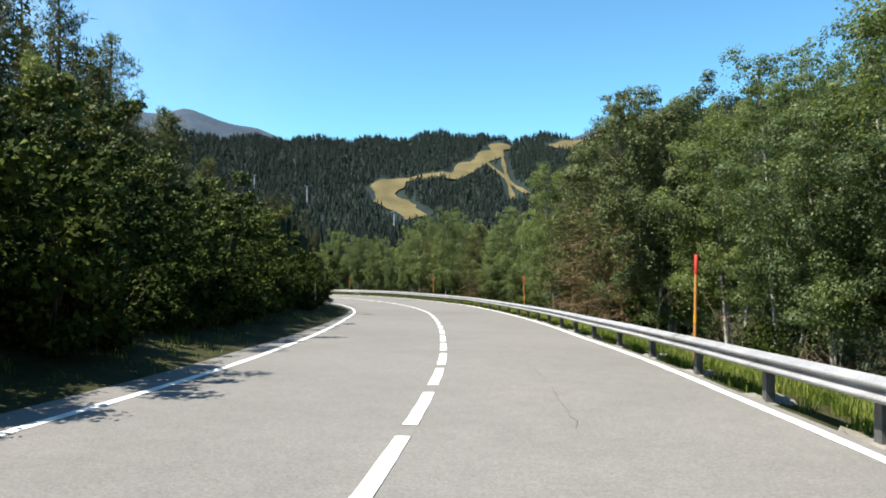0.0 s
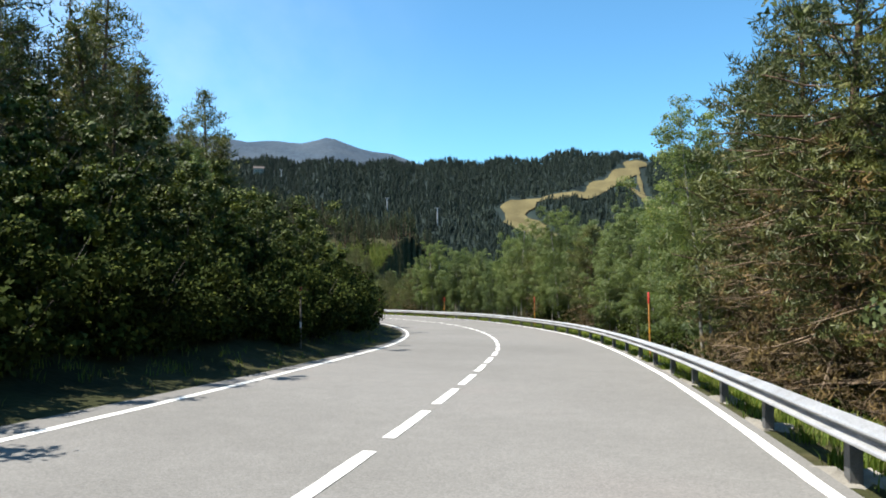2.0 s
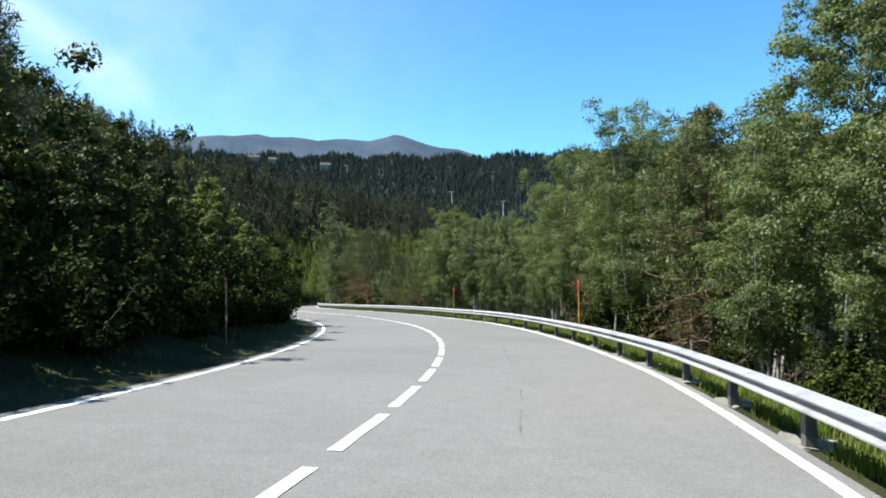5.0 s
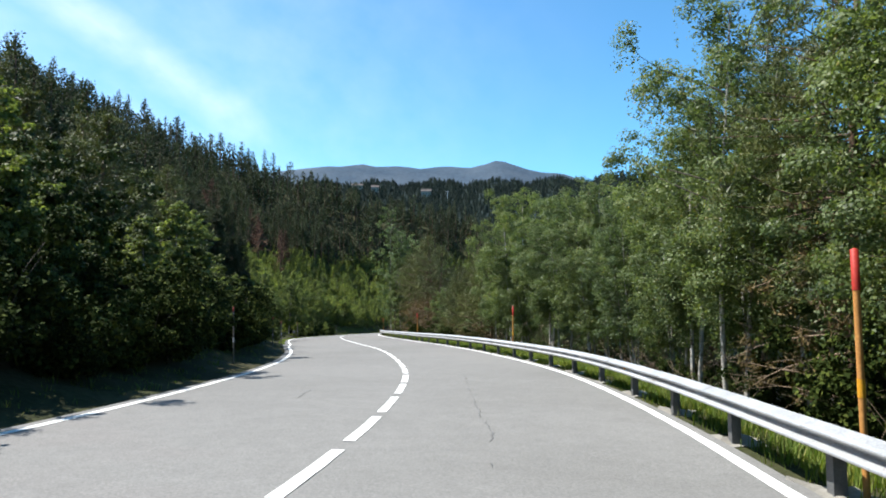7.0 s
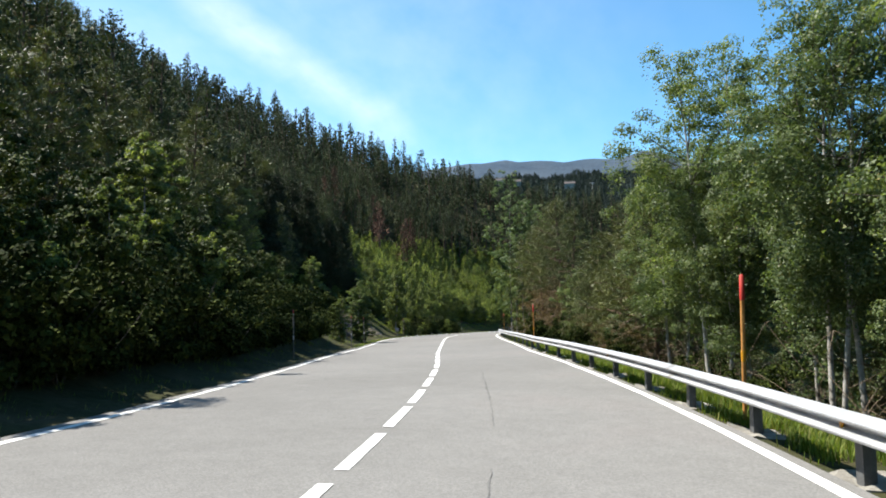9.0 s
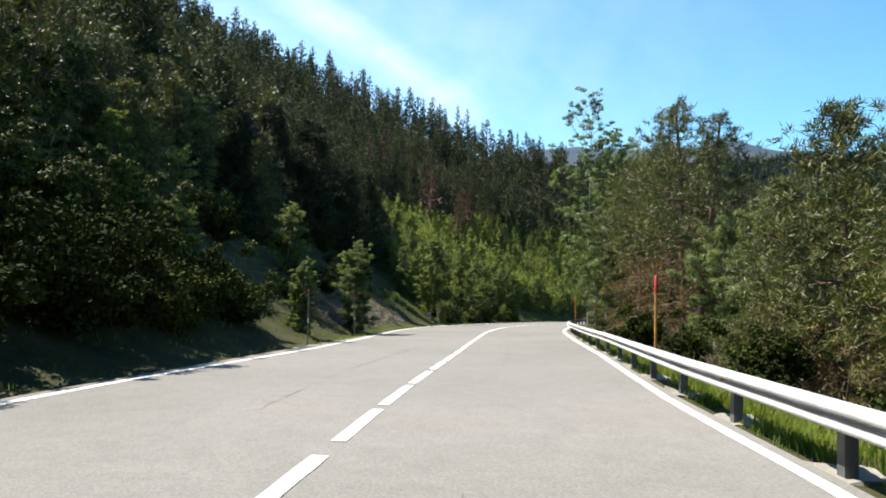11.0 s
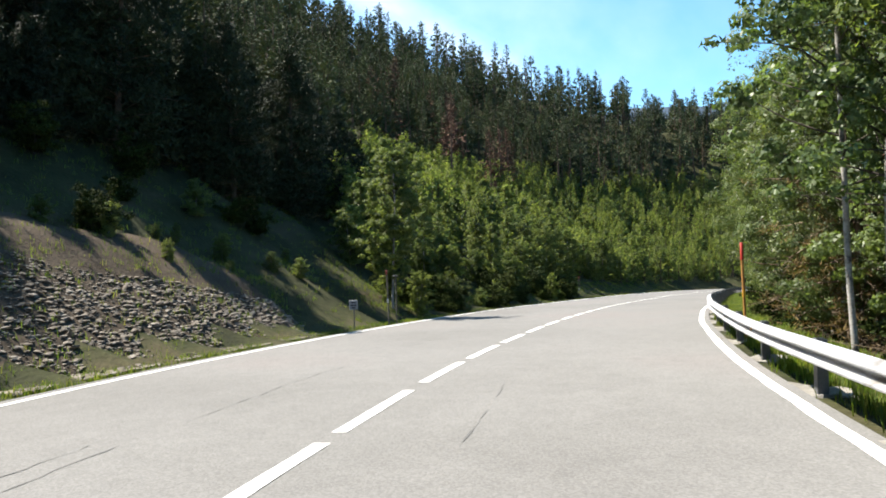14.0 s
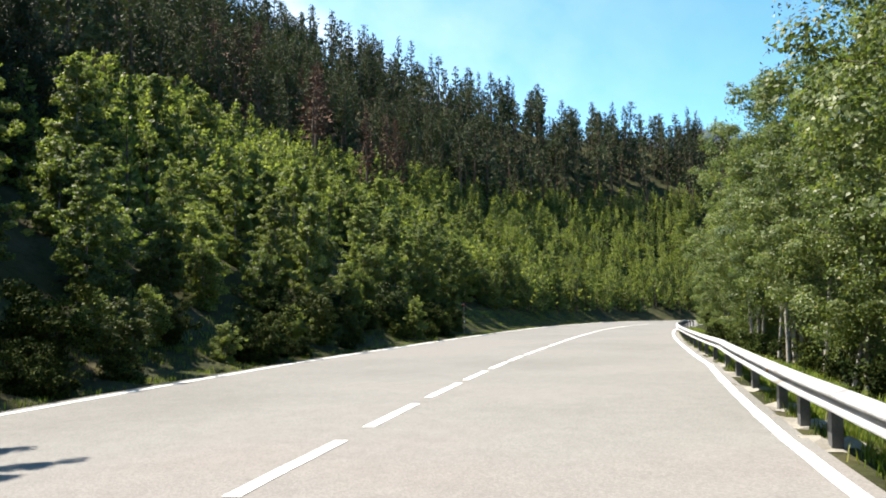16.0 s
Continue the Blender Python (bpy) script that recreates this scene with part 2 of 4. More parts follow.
ROOF = surface("slate_roof", [(0.3, (0.056, 0.046, 0.043)), (0.7, (0.093, 0.077, 0.071))], 0.5, 0.8, 4.0, 0.4, 0.05)
WALL = surface("plaster_wall", [(0.3, (0.260, 0.223, 0.186)), (0.7, (0.341, 0.298, 0.248))], 0.5, 0.9, 6.0, 0.2, 0.02)

# ---- the road's line: points on its centre ----
KNOTS = [(-12.49, -48.44, 3.97), (-8.21, -31.09, 2.61), (-3.53, -11.64, 1.06), (-0.76, 0.05, 0.15), (0.13, 9.02, -0.53), (0.22, 18.03, -1.22),
         (-0.07, 27.03, -1.91), (-0.73, 36.01, -2.57), (-2.29, 44.88, -3.15), (-4.88, 53.50, -3.68), (-8.55, 61.71, -4.17), (-13.22, 69.39, -4.67),
         (-18.40, 76.73, -5.15), (-23.96, 83.81, -5.67), (-29.43, 90.96, -6.22), (-34.89, 98.11, -6.75), (-40.18, 105.40, -7.23), (-44.89, 113.06, -7.75),
         (-49.32, 120.88, -8.34), (-53.49, 128.86, -8.94), (-57.37, 136.97, -9.55), (-61.13, 145.15, -10.15), (-64.71, 153.40, -10.74), (-68.05, 161.76, -11.33),
         (-71.86, 173.13, -12.09), (-74.74, 185.79, -12.90), (-75.33, 202.71, -13.97), (-71.49, 220.24, -15.01)]


def spline(knots, step):
    """A smooth curve through the knots, as points a step apart."""
    k = np.array(knots, float)
    h = np.linalg.norm(np.diff(k, axis=0), axis=1)
    u = np.r_[0, np.cumsum(h)]
    m = np.empty_like(k)
    d = np.diff(k, axis=0) / h[:, None]
    m[1:-1] = (d[:-1] * h[1:, None] + d[1:] * h[:-1, None]) / (h[:-1] + h[1:])[:, None]
    m[0], m[-1] = d[0], d[-1]
    x = np.arange(0, u[-1], step)
    i = np.clip(np.searchsorted(u, x, "right") - 1, 0, len(h) - 1)
    f = ((x - u[i]) / h[i])[:, None]
    hh = h[i][:, None]
    return (2 * f**3 - 3 * f * f + 1) * k[i] + (f**3 - 2 * f * f + f) * hh * m[i] + (3 * f * f - 2 * f**3) * k[i + 1] + (f**3 - f * f) * hh * m[i + 1]


LINE = spline(KNOTS, 0.5)
TAN = np.gradient(LINE[:, :2], axis=0)
TAN /= np.linalg.norm(TAN, axis=1)[:, None]
RIGHT = np.stack([TAN[:, 1], -TAN[:, 0]], 1)
DIST = np.r_[0, np.cumsum(np.linalg.norm(np.diff(LINE[:, :2], axis=0), axis=1))]
DIST -= np.interp(0.0, LINE[:, 1], DIST)      # 0 beside the start


def half_right(s):
    return np.interp(s, [-60, 0, 9, 18, 27, 36, 45, 54, 63, 72, 81, 90, 99, 108, 117, 126, 135, 144, 250], [3.94, 3.85, 3.62, 3.63, 3.84, 3.86, 3.96, 3.79, 3.82, 3.81, 3.58, 3.57, 3.77, 3.81, 3.84, 3.91, 4.24, 4.75, 4.75])


def half_left(s):
    return np.interp(s, [-60, 0, 9, 18, 27, 36, 45, 54, 63, 72, 81, 90, 99, 108, 117, 126, 135, 144, 250], [3.31, 3.30, 3.25, 3.34, 3.59, 3.72, 3.85, 4.02, 4.05, 3.91, 4.07, 4.26, 4.30, 4.64, 4.95, 5.12, 5.43, 5.73, 5.73])


def bank(s):
    """The road's cross fall: how far it rises towards the right, metres to the metre."""
    return np.interp(s, [0, 36, 72, 108, 144, 180], [-0.0119, -0.0181, -0.0080, 0.0254, 0.0280, 0.0147])


def on_road(s, lat, up=0.0):
    """The place at s metres along the road, lat metres to the right of its centre."""
    s = np.asarray(s, float)
    p = np.stack([np.interp(s, DIST, LINE[:, k]) for k in range(3)], -1)
    r = np.stack([np.interp(s, DIST, RIGHT[:, k]) for k in range(2)], -1)
    p[..., :2] += r * np.asarray(lat, float)[..., None]
    p[..., 2] += up + bank(s) * np.clip(lat, -6, 6)
    return p


def heading(s):
    r = [np.interp(s, DIST, RIGHT[:, k]) for k in range(2)]
    return math.atan2(r[1], r[0])


def road_coords(x, y):
    """s along the road and metres to the right of its centre, for arrays of places."""
    x, y = np.ravel(x), np.ravel(y)
    s, lat, z = np.empty(len(x)), np.empty(len(x)), np.empty(len(x))
    for a in range(0, len(x), 20000):
        b = slice(a, a + 20000)
        d = (x[b, None] - LINE[None, ::4, 0]) ** 2 + (y[b, None] - LINE[None, ::4, 1]) ** 2
        i = d.argmin(1) * 4
        i = np.clip(i, 0, len(LINE) - 1)
        dx, dy = x[b] - LINE[i, 0], y[b] - LINE[i, 1]
        along = dx * TAN[i, 0] + dy * TAN[i, 1]
        s[b], lat[b] = DIST[i] + along, dx * RIGHT[i, 0] + dy * RIGHT[i, 1]
        over = np.hypot(dx, dy)
        lat[b] = np.sign(lat[b]) * np.where(np.abs(along) > 3, over, np.abs(lat[b]))
        z[b] = np.interp(s[b], DIST, LINE[:, 2])
    return s, lat, z


def rough(x, y, size, seed):
    """Cheap smooth unevenness from a few waves."""
    rnd = np.random.RandomState(seed)
    v = 0
    for k in range(5):
        a, p, f = rnd.uniform(0, 6.28), rnd.uniform(0, 6.28), (1.0 + 0.7 * k) / size
        v = v + np.sin((x * math.cos(a) + y * math.sin(a)) * f * 6.28 + p) / (1 + k)
    return v


def bank_height(u, s):
    """The hillside above the road, u metres from its left edge."""
    wide = np.interp(s, [0, 50, 100, 133], [0.84, 1.03, 1.15, 1.28])
    u = u / wide
    low = np.clip(u - 1.0, 0, 6.0) * np.interp(s, [-53, 62, 91, 108, 127, 138, 158], [0.3, 0.35, 0.55, 0.72, 0.72, 0.6, 0.55])
    far = np.interp(s, [-53, 41, 70, 100, 130, 160, 200, 230, 250], [32, 40, 75, 90, 84, 74, 57, 36, 28])
    slope = np.clip(u - 7.0, 0, far) * np.interp(s, [-53, 41, 79, 102, 145, 180, 215, 250], [0.30, 0.42, 0.50, 0.56, 0.61, 0.68, 0.73, 0.82])
    return (low + slope - np.clip(u - 7.0 - far, 0, 60) * 0.08) * wide


def height(x, y):
    """The land's height at any place."""
    shape = np.shape(x)
    x, y = np.ravel(np.asarray(x, float)), np.ravel(np.asarray(y, float))
    s, lat, zr = road_coords(x, y)
    u, v = -lat - half_left(s), lat - half_right(s)
    north = np.interp(y, [200, 245, 300, 370], [1.0, 1.0, 0.85, 0.5])
    north = north * (1 - np.clip((y - 255) / 60, 0, 1) * (1 - np.interp(x, [-135, -75], [1.0, 0.1])))
    deep = np.clip((v - 8) / 20, 0, 1)
    zr = zr * (1 - deep) - 0.068 * np.clip(y, -60, 260) * deep
    z = zr - 0.06 + bank(s) * np.clip(lat, -6, 6) * (1 - deep)
    z = z + np.where(u > 0, bank_height(np.maximum(u, 0), s) * north + 0.25 * rough(x, y, 9.0, 3) * np.clip((u - 1.5) / 4, 0, 1), 0)
    z = z - np.where(v > 0, np.clip(v - 1.5, 0, 34) * 0.42, 0) + 0.15 * rough(x, y, 7.0, 5) * np.clip((v - 1.5) / 4, 0, 1)
    # far land: a wooded mountain across the valley, a range behind it with blue haze in its colour
    dist, az = np.hypot(x, y), np.degrees(np.arctan2(-x, y))
    crest = np.interp(az, [-60, -30, -16, -12, -9, -4, 0, 3, 13, 25, 40, 60], [260, 250, 225, 190, 195, 190, 205, 192, 188, 190, 190, 120])
    crest = crest + 4 * np.sin(az * 1.3) + 2 * np.sin(az * 3.7 + 1)
    mount = -25 + (crest + 25) * np.clip((dist - 550) / 800, 0, 1) ** 1.1
    mount = np.where(dist > 1350, crest - (dist - 1350) * 0.05, mount)
    peak = np.interp(az, [-70, -30, -14, -8, 0, 8, 12, 15, 18, 20.5, 23, 27, 33, 45, 60, 90], [500, 560, 590, 480, 380, 430, 490, 555, 605, 648, 625, 622, 638, 560, 400, 220])
    blue = peak * np.clip(1 - np.abs(dist - 3600) / 1400, 0, 1)
    far = np.maximum(mount, blue)
    w = np.clip((dist - 330) / 250, 0, 1)
    w = w * w * (3 - 2 * w)
    front = np.clip((95 - np.abs(az)) / 25, 0, 1)
    back = zr + 30 * np.clip((dist - 200) / 400, 0, 1)
    z = z * (1 - w) + (far * front + back * (1 - front)) * w
    return z.reshape(shape)


# ---- mesh helpers ----
def mesh_of(name, verts, faces, mats, index=None, smooth=False):
    """A mesh from an array of places and an array of faces, all with the same count of corners."""
    verts, faces = np.asarray(verts, np.float32), np.asarray(faces, np.int32)
    me = bpy.data.meshes.new(name)
    n, k = faces.shape
    me.vertices.add(len(verts))
    me.vertices.foreach_set("co", verts.ravel())
    me.loops.add(n * k)
    me.loops.foreach_set("vertex_index", faces.ravel())
    me.polygons.add(n)
    me.polygons.foreach_set("loop_start", np.arange(0, n * k, k, dtype=np.int32))
    for m in (mats if isinstance(mats, (list, tuple)) else [mats]):
        me.materials.append(m)
    if index is not None:
        me.polygons.foreach_set("material_index", np.asarray(index, np.int32))
    me.polygons.foreach_set("use_smooth", np.full(n, bool(smooth)))
    me.update(calc_edges=True)
    return me


def part_of(name, me, parent, label=""):
    ob = new(name, me)
    ob.parent = parent
    if label:
        ob["label"] = label
    return ob


def grid_faces(rows, cols):
    i = np.arange((rows - 1) * (cols - 1))
    a = i // (cols - 1) * cols + i % (cols - 1)
    return np.stack([a, a + 1, a + cols + 1, a + cols], 1)


def ribbon(name, s, lat_a, lat_b, up, mat, thick=0.0):
    """A strip along the road between two offsets, with sides where it has thickness."""
    a, b = on_road(s, lat_a * np.ones(len(s)), up), on_road(s, lat_b * np.ones(len(s)), up)
    cols = [a, b]
    if thick:
        lo = np.array([0, 0, -thick])
        cols = [a + lo, a, b, b + lo]
    v = np.stack(cols, 1).reshape(-1, 3)
    f = grid_faces(len(s), len(cols))[:, ::-1]
    return mesh_of(name, v, f, mat)


def tube(points, radii, sides=6):
    """Rings round a line of points; gives verts and quads."""
    p, r = np.asarray(points, float), np.asarray(radii, float)
    t = np.gradient(p, axis=0)
    t /= np.maximum(np.linalg.norm(t, axis=1), 1e-6)[:, None]
    ref = np.where(np.abs(t[:, 2:3]) > 0.9, [[1.0, 0, 0]], [[0, 0, 1.0]])
    a = np.cross(t, ref)
    a /= np.linalg.norm(a, axis=1)[:, None]
    b = np.cross(t, a)
    ang = np.arange(sides) / sides * 2 * math.pi
    v = p[:, None] + r[:, None, None] * (np.cos(ang)[None, :, None] * a[:, None] + np.sin(ang)[None, :, None] * b[:, None])
    n = len(p)
    i = np.arange((n - 1) * sides)
    q, c = i // sides * sides, i % sides
    d = (c + 1) % sides
    return v.reshape(-1, 3), np.stack([q + c, q + d, q + sides + d, q + sides + c], 1)


def joined(pieces):
    """Several (verts, faces) as one."""
    vs, fs, n = [], [], 0
    for v, f in pieces:
        vs.append(v)
        fs.append(f + n)
        n += len(v)
    return np.concatenate(vs), np.concatenate(fs)


def leaf_tris(places, out, size, rnd, loose=0.9, vary=0.4):
    """A small blade at every place, its face turned roughly outwards from its clump."""
    n = len(places)
    face = out + rnd.normal(0, loose, (n, 3))
    face /= np.maximum(np.linalg.norm(face, axis=1), 1e-5)[:, None]
    d = np.cross(face, rnd.normal(size=(n, 3)))
    d /= np.maximum(np.linalg.norm(d, axis=1), 1e-5)[:, None]
    e = np.cross(face, d)
    sz = size * (1 + vary * rnd.uniform(-1, 1, n))[:, None]
    v = np.stack([places - d * sz * 0.75, places + d * sz * 0.45 + e * sz * 0.62, places + d * sz * 0.45 - e * sz * 0.62], 1)
    return v.reshape(-1, 3), np.arange(3 * n).reshape(-1, 3)


def clumps(centres, wide, flat, count, rnd):
    """Leaf places on the shells of flattened clumps, and the ways out of them."""
    pick = rnd.randint(0, len(centres), count)
    o = rnd.normal(size=(count, 3))
    o /= np.linalg.norm(o, axis=1)[:, None]
    r = wide[pick] * (0.15 + 1.0 * rnd.rand(count) ** 0.7)
    q = centres[pick] + o * r[:, None] * np.array([1, 1, flat])
    return q, o * 0.9 + np.array([0, 0, 0.45])


# ---- tree makers: each gives a trunk mesh and a crown mesh, 1 unit = 1 m ----
def limb(start, way, length, r, rnd, bend=0.25, lift=0.0, n=5):
    p = [np.array(start, float)]
    w = np.array(way, float)
    for k in range(n - 1):
        w = w + rnd.normal(0, bend, 3) * 0.5 + np.array([0, 0, lift])
        w /= np.linalg.norm(w)
        p.append(p[-1] + w * length / (n - 1))
    return np.array(p), np.linspace(r, r * 0.25, n)


def crown_way(spots, middle, wide):
    """The ways from a crown's heart out to its leaves."""
    d = spots - np.array([0, 0, middle])
    d[:, 2] *= 0.5
    return d / np.maximum(np.linalg.norm(d, axis=1), 0.3 * wide)[:, None] + np.array([0, 0, 0.15])


def birch(seed, tall, wide, leaves, low=0.25, size=0.085, stems=1, weep=0.5, girth=0.75, fine=1.2):
    """Stems with rising branches; the leaves sit in clumps along the branches, with dark gaps between, and some hang below."""
    rnd = np.random.RandomState(seed)
    trunks, wood, centres, radii = [], [], [], []
    for st in range(stems):
        lean = rnd.normal(0, 0.035 + 0.05 * (stems > 1), 3)
        base = np.array([rnd.normal(0, 0.2), rnd.normal(0, 0.2), 0]) * (stems > 1)
        h = tall * rnd.uniform(0.8, 1.0) if st else tall
        tp, tr = limb(base - [0, 0, 0.3], np.array([lean[0], lean[1], 1]), h, (0.025 + 0.009 * h) * girth, rnd, 0.06, 0.05, 9)
        trunks.append(tube(tp, tr, 8))
        count = int(42 * fine / stems ** 0.55)
        for k in range(count):
            f = low + (1.0 - low) * (k + rnd.uniform(0, 1)) / count
            at = np.array([np.interp(f * 8, np.arange(9), tp[:, c]) for c in range(3)])
            g = (f - low) / (1 - low)
            reach = wide * math.sin(math.pi * (0.10 + 0.72 * (1 - g) ** 0.9)) * rnd.uniform(0.5, 1.12)
            a = k * 2.4 + rnd.uniform(-0.7, 0.7)
            lp, lr = limb(at, (math.cos(a), math.sin(a), 0.35 + 0.9 * g + rnd.uniform(-0.2, 0.3)), reach, 0.006 + 0.006 * reach, rnd, 0.28, -0.05 * weep, 6)
            wood.append(tube(lp, lr, 3))
            for q in range(3 + int(reach * 1.1)):
                x = (0.35 + 0.7 * (q + rnd.rand()) / 3.4) * 5
                c = np.array([np.interp(min(x, 5), np.arange(6), lp[:, i]) for i in range(3)]) + rnd.normal(0, 0.10, 3)
                centres.append(c)
                radii.append((0.17 + 0.11 * wide * rnd.rand()) * (1.15 - 0.45 * g) / fine ** 0.7)
    centres, radii = np.array(centres), np.array(radii)
    share = radii ** 2 / (radii ** 2).sum()
    pick = rnd.choice(len(centres), leaves, p=share)
    o = rnd.normal(size=(leaves, 3))
    o /= np.linalg.norm(o, axis=1)[:, None]
    o[:, 2] = np.where(o[:, 2] < -0.3, o[:, 2] * 0.6, o[:, 2])
    r = radii[pick] * (0.55 + 0.6 * rnd.rand(leaves) ** 0.6)
    spots = centres[pick] + o * r[:, None] * np.array([1.0, 1.0, 0.72])
    if weep > 0.3:
        hung = rnd.rand(leaves) < 0.28 * weep
        string = rnd.randint(0, 6, leaves)
        side = np.stack([np.sin(pick * 7.1 + string * 2.3), np.cos(pick * 3.7 + string * 1.9)], 1) * radii[pick][:, None] * 0.75
        spots[hung, :2] = centres[pick][hung, :2] + side[hung] + rnd.normal(0, 0.04, (hung.sum(), 2))
        spots[hung, 2] = centres[pick][hung, 2] - rnd.rand(hung.sum()) * radii[pick][hung] * 2.6
    ways = o + np.array([0, 0, 0.25]) + 0.35 * crown_way(spots, tall * (0.35 + 0.3 * low), wide)
    keep = spots[:, 2] > max(0.05, low * tall * 0.55)
    return trunks, joined(wood), leaf_tris(spots[keep], ways[keep], size, rnd, 0.42)


def shrub(seed, tall, wide, leaves, size=0.08):
    rnd = np.random.RandomState(seed)
    wood, spots, ways = [], [], []
    for k in range(12):
        a = rnd.uniform(0, 6.28)
        lp, lr = limb((rnd.normal(0, 0.12), rnd.normal(0, 0.12), -0.15), (math.cos(a) * 0.55 * wide / tall, math.sin(a) * 0.55 * wide / tall, 1), tall * rnd.uniform(0.55, 1.0), 0.022, rnd, 0.2, 0.02, 6)
        wood.append(tube(lp, lr, 4))
        cl = 7
        centres = lp[rnd.randint(1, 6, cl)] + rnd.normal(0, 0.25 * wide / 1.5, (cl, 3))
        q, o = clumps(centres, rnd.uniform(0.18, 0.42, cl), 0.7, int(leaves / 12), rnd)
        spots.append(q)
        ways.append(o)
    spots, ways = np.concatenate(spots), np.concatenate(ways)
    keep = spots[:, 2] > 0.05
    return [], joined(wood), leaf_tris(spots[keep], ways[keep], size, rnd)


def far_conifer(seed, tall, wide, tiers=7, sides=7, trunk=0.25):
    """A small conifer for the hillsides: ragged tiers of drooping triangles round a stem."""
    rnd = np.random.RandomState(seed)
    v, f = [], []
    n = 0
    for k in range(tiers):
        g = trunk + (1 - trunk) * k / tiers
        r = wide * (1 - (k / tiers) ** 1.2 * 0.92) * rnd.uniform(0.75, 1.1)
        for j in range(sides):
            a = (j + 0.5 * (k % 2) + rnd.uniform(-0.4, 0.4)) / sides * 6.283
            w = 4.2 / sides * rnd.uniform(0.6, 1.1)
            rr = r * rnd.uniform(0.55, 1.15)
            top = tall * min(1.0, g + (1 - trunk) / tiers * 1.5)
            z = tall * g + rnd.uniform(-0.05, 0.05) * tall
            v += [(0, 0, top), (rr * math.cos(a - w / 2), rr * math.sin(a - w / 2), z), (rr * 1.12 * math.cos(a), rr * 1.12 * math.sin(a), z + 0.03 * tall), (rr * math.cos(a + w / 2), rr * math.sin(a + w / 2), z)]
            f += [(n, n + 1, n + 2), (n, n + 2, n + 3)]
            n += 4
    v, f = np.array(v), np.array(f)
    return v, f, np.zeros(len(f))


def scatter(name, kinds, places, scales, mats, rnd):
    """Many small trees as one mesh."""
    vs, fs, ms, n = [], [], [], 0
    which = rnd.randint(0, len(kinds), len(places))
    for k, (v, f, m) in enumerate(kinds):
        p, s = places[which == k], scales[which == k]
        if not len(p):
            continue
        a = rnd.uniform(0, 6.283, len(p))
        c, si = np.cos(a), np.sin(a)
        x = (v[None, :, 0] * c[:, None] - v[None, :, 1] * si[:, None]) * s[:, None]
        y = (v[None, :, 0] * si[:, None] + v[None, :, 1] * c[:, None]) * s[:, None]
        z = v[None, :, 2] * s[:, None]
        w = np.stack([x, y, z], 2) + p[:, None]
        vs.append(w.reshape(-1, 3))
        fs.append((f[None] + (np.arange(len(p)) * len(v))[:, None, None]).reshape(-1, 3) + n)
        ms.append(np.tile(m, len(p)))
        n += len(p) * len(v)
    me = mesh_of(name, np.concatenate(vs), np.concatenate(fs), mats, np.concatenate(ms))
    return new(name, me)


def tree_thing(name, made, bark, leaf, label, category):
    """An Empty at the base with stems, branches and a crown under it."""
    trunks, wood, (lv, lf) = made
    top = new(name)
    for v, f in trunks:
        part_of("trunk", mesh_of("trunk", v, f, bark, smooth=True), top)
    tagged(part_of("branchwork", mesh_of("branchwork", *wood, TWIG_DARK, smooth=True), top), kind="stuff")
    tagged(part_of("crown", mesh_of("crown", lv, lf, leaf), top), kind="stuff")
    return tagged(top, label, category)


# ---- ground, road, markings ----
rnd_paint = np.random.RandomState(12)

def spaced(lo, a, b, hi, step, grow):
    out = list(np.arange(a, b + 0.01, step))
    d = step
    while out[-1] < hi:
        d = min(d * grow, 160)
        out.append(out[-1] + d)
    d, left = step, []
    x = a
    while x > lo:
        d = min(d * grow, 160)
        x -= d
        left.append(x)
    return np.array(left[::-1] + out)


gx = spaced(-4700, -185, 45, 4700, 1.1, 1.045)
gy = spaced(-1500, -30, 235, 4800, 1.1, 1.035)
mx, my = np.meshgrid(gx, gy)
gv = np.stack([mx, my, height(mx, my)], 2).reshape(-1, 3)
gf = grid_faces(len(gy), len(gx))
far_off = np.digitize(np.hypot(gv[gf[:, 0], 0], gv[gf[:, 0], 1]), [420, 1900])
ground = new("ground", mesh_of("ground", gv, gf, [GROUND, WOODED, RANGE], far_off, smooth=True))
tagged(ground, "grassy forest floor of the valley side and mountains", "ground", kind="structure")

road_s = np.arange(-30, 238, 1.0)
verge = np.interp(road_s, [0, 14, 26, 44, 92, 101, 108, 112, 140], [0.62, 0.66, 0.42, 0.25, 0.3, 0.7, 0.7, 0.3, 0.3])
road = new("road", ribbon("road", road_s, -half_left(road_s) - verge, half_right(road_s) + 0.2, 0.0, ASPHALT, 0.3))
tagged(road, "worn light grey asphalt mountain road", "road", kind="structure")


def edge_line(side):
    """A painted edge line, its borders a little uneven."""
    s = np.arange(-30, 238, 0.5)
    r = np.random.RandomState(3 + side)
    mid = half_right(s) if side > 0 else -half_left(s)
    ob = new("edge_line", ribbon("edge_line", s, mid - 0.065 + r.normal(0, 0.004, len(s)), mid + 0.065 + r.normal(0, 0.004, len(s)), 0.005, PAINT))
    return tagged(ob, "white painted line along the road's edge", "road marking", kind="structure")


edge_line(1)
edge_line(0)
dash_end = np.interp(np.arange(-9, 78), [-9, 0, 4, 8, 16, 22, 28, 38, 44, 49, 53, 77], [-13.2, 8.37, 18.07, 28.09, 47.76, 61.95, 76.06, 100.45, 115.42, 128.45, 139.6, 202.0])
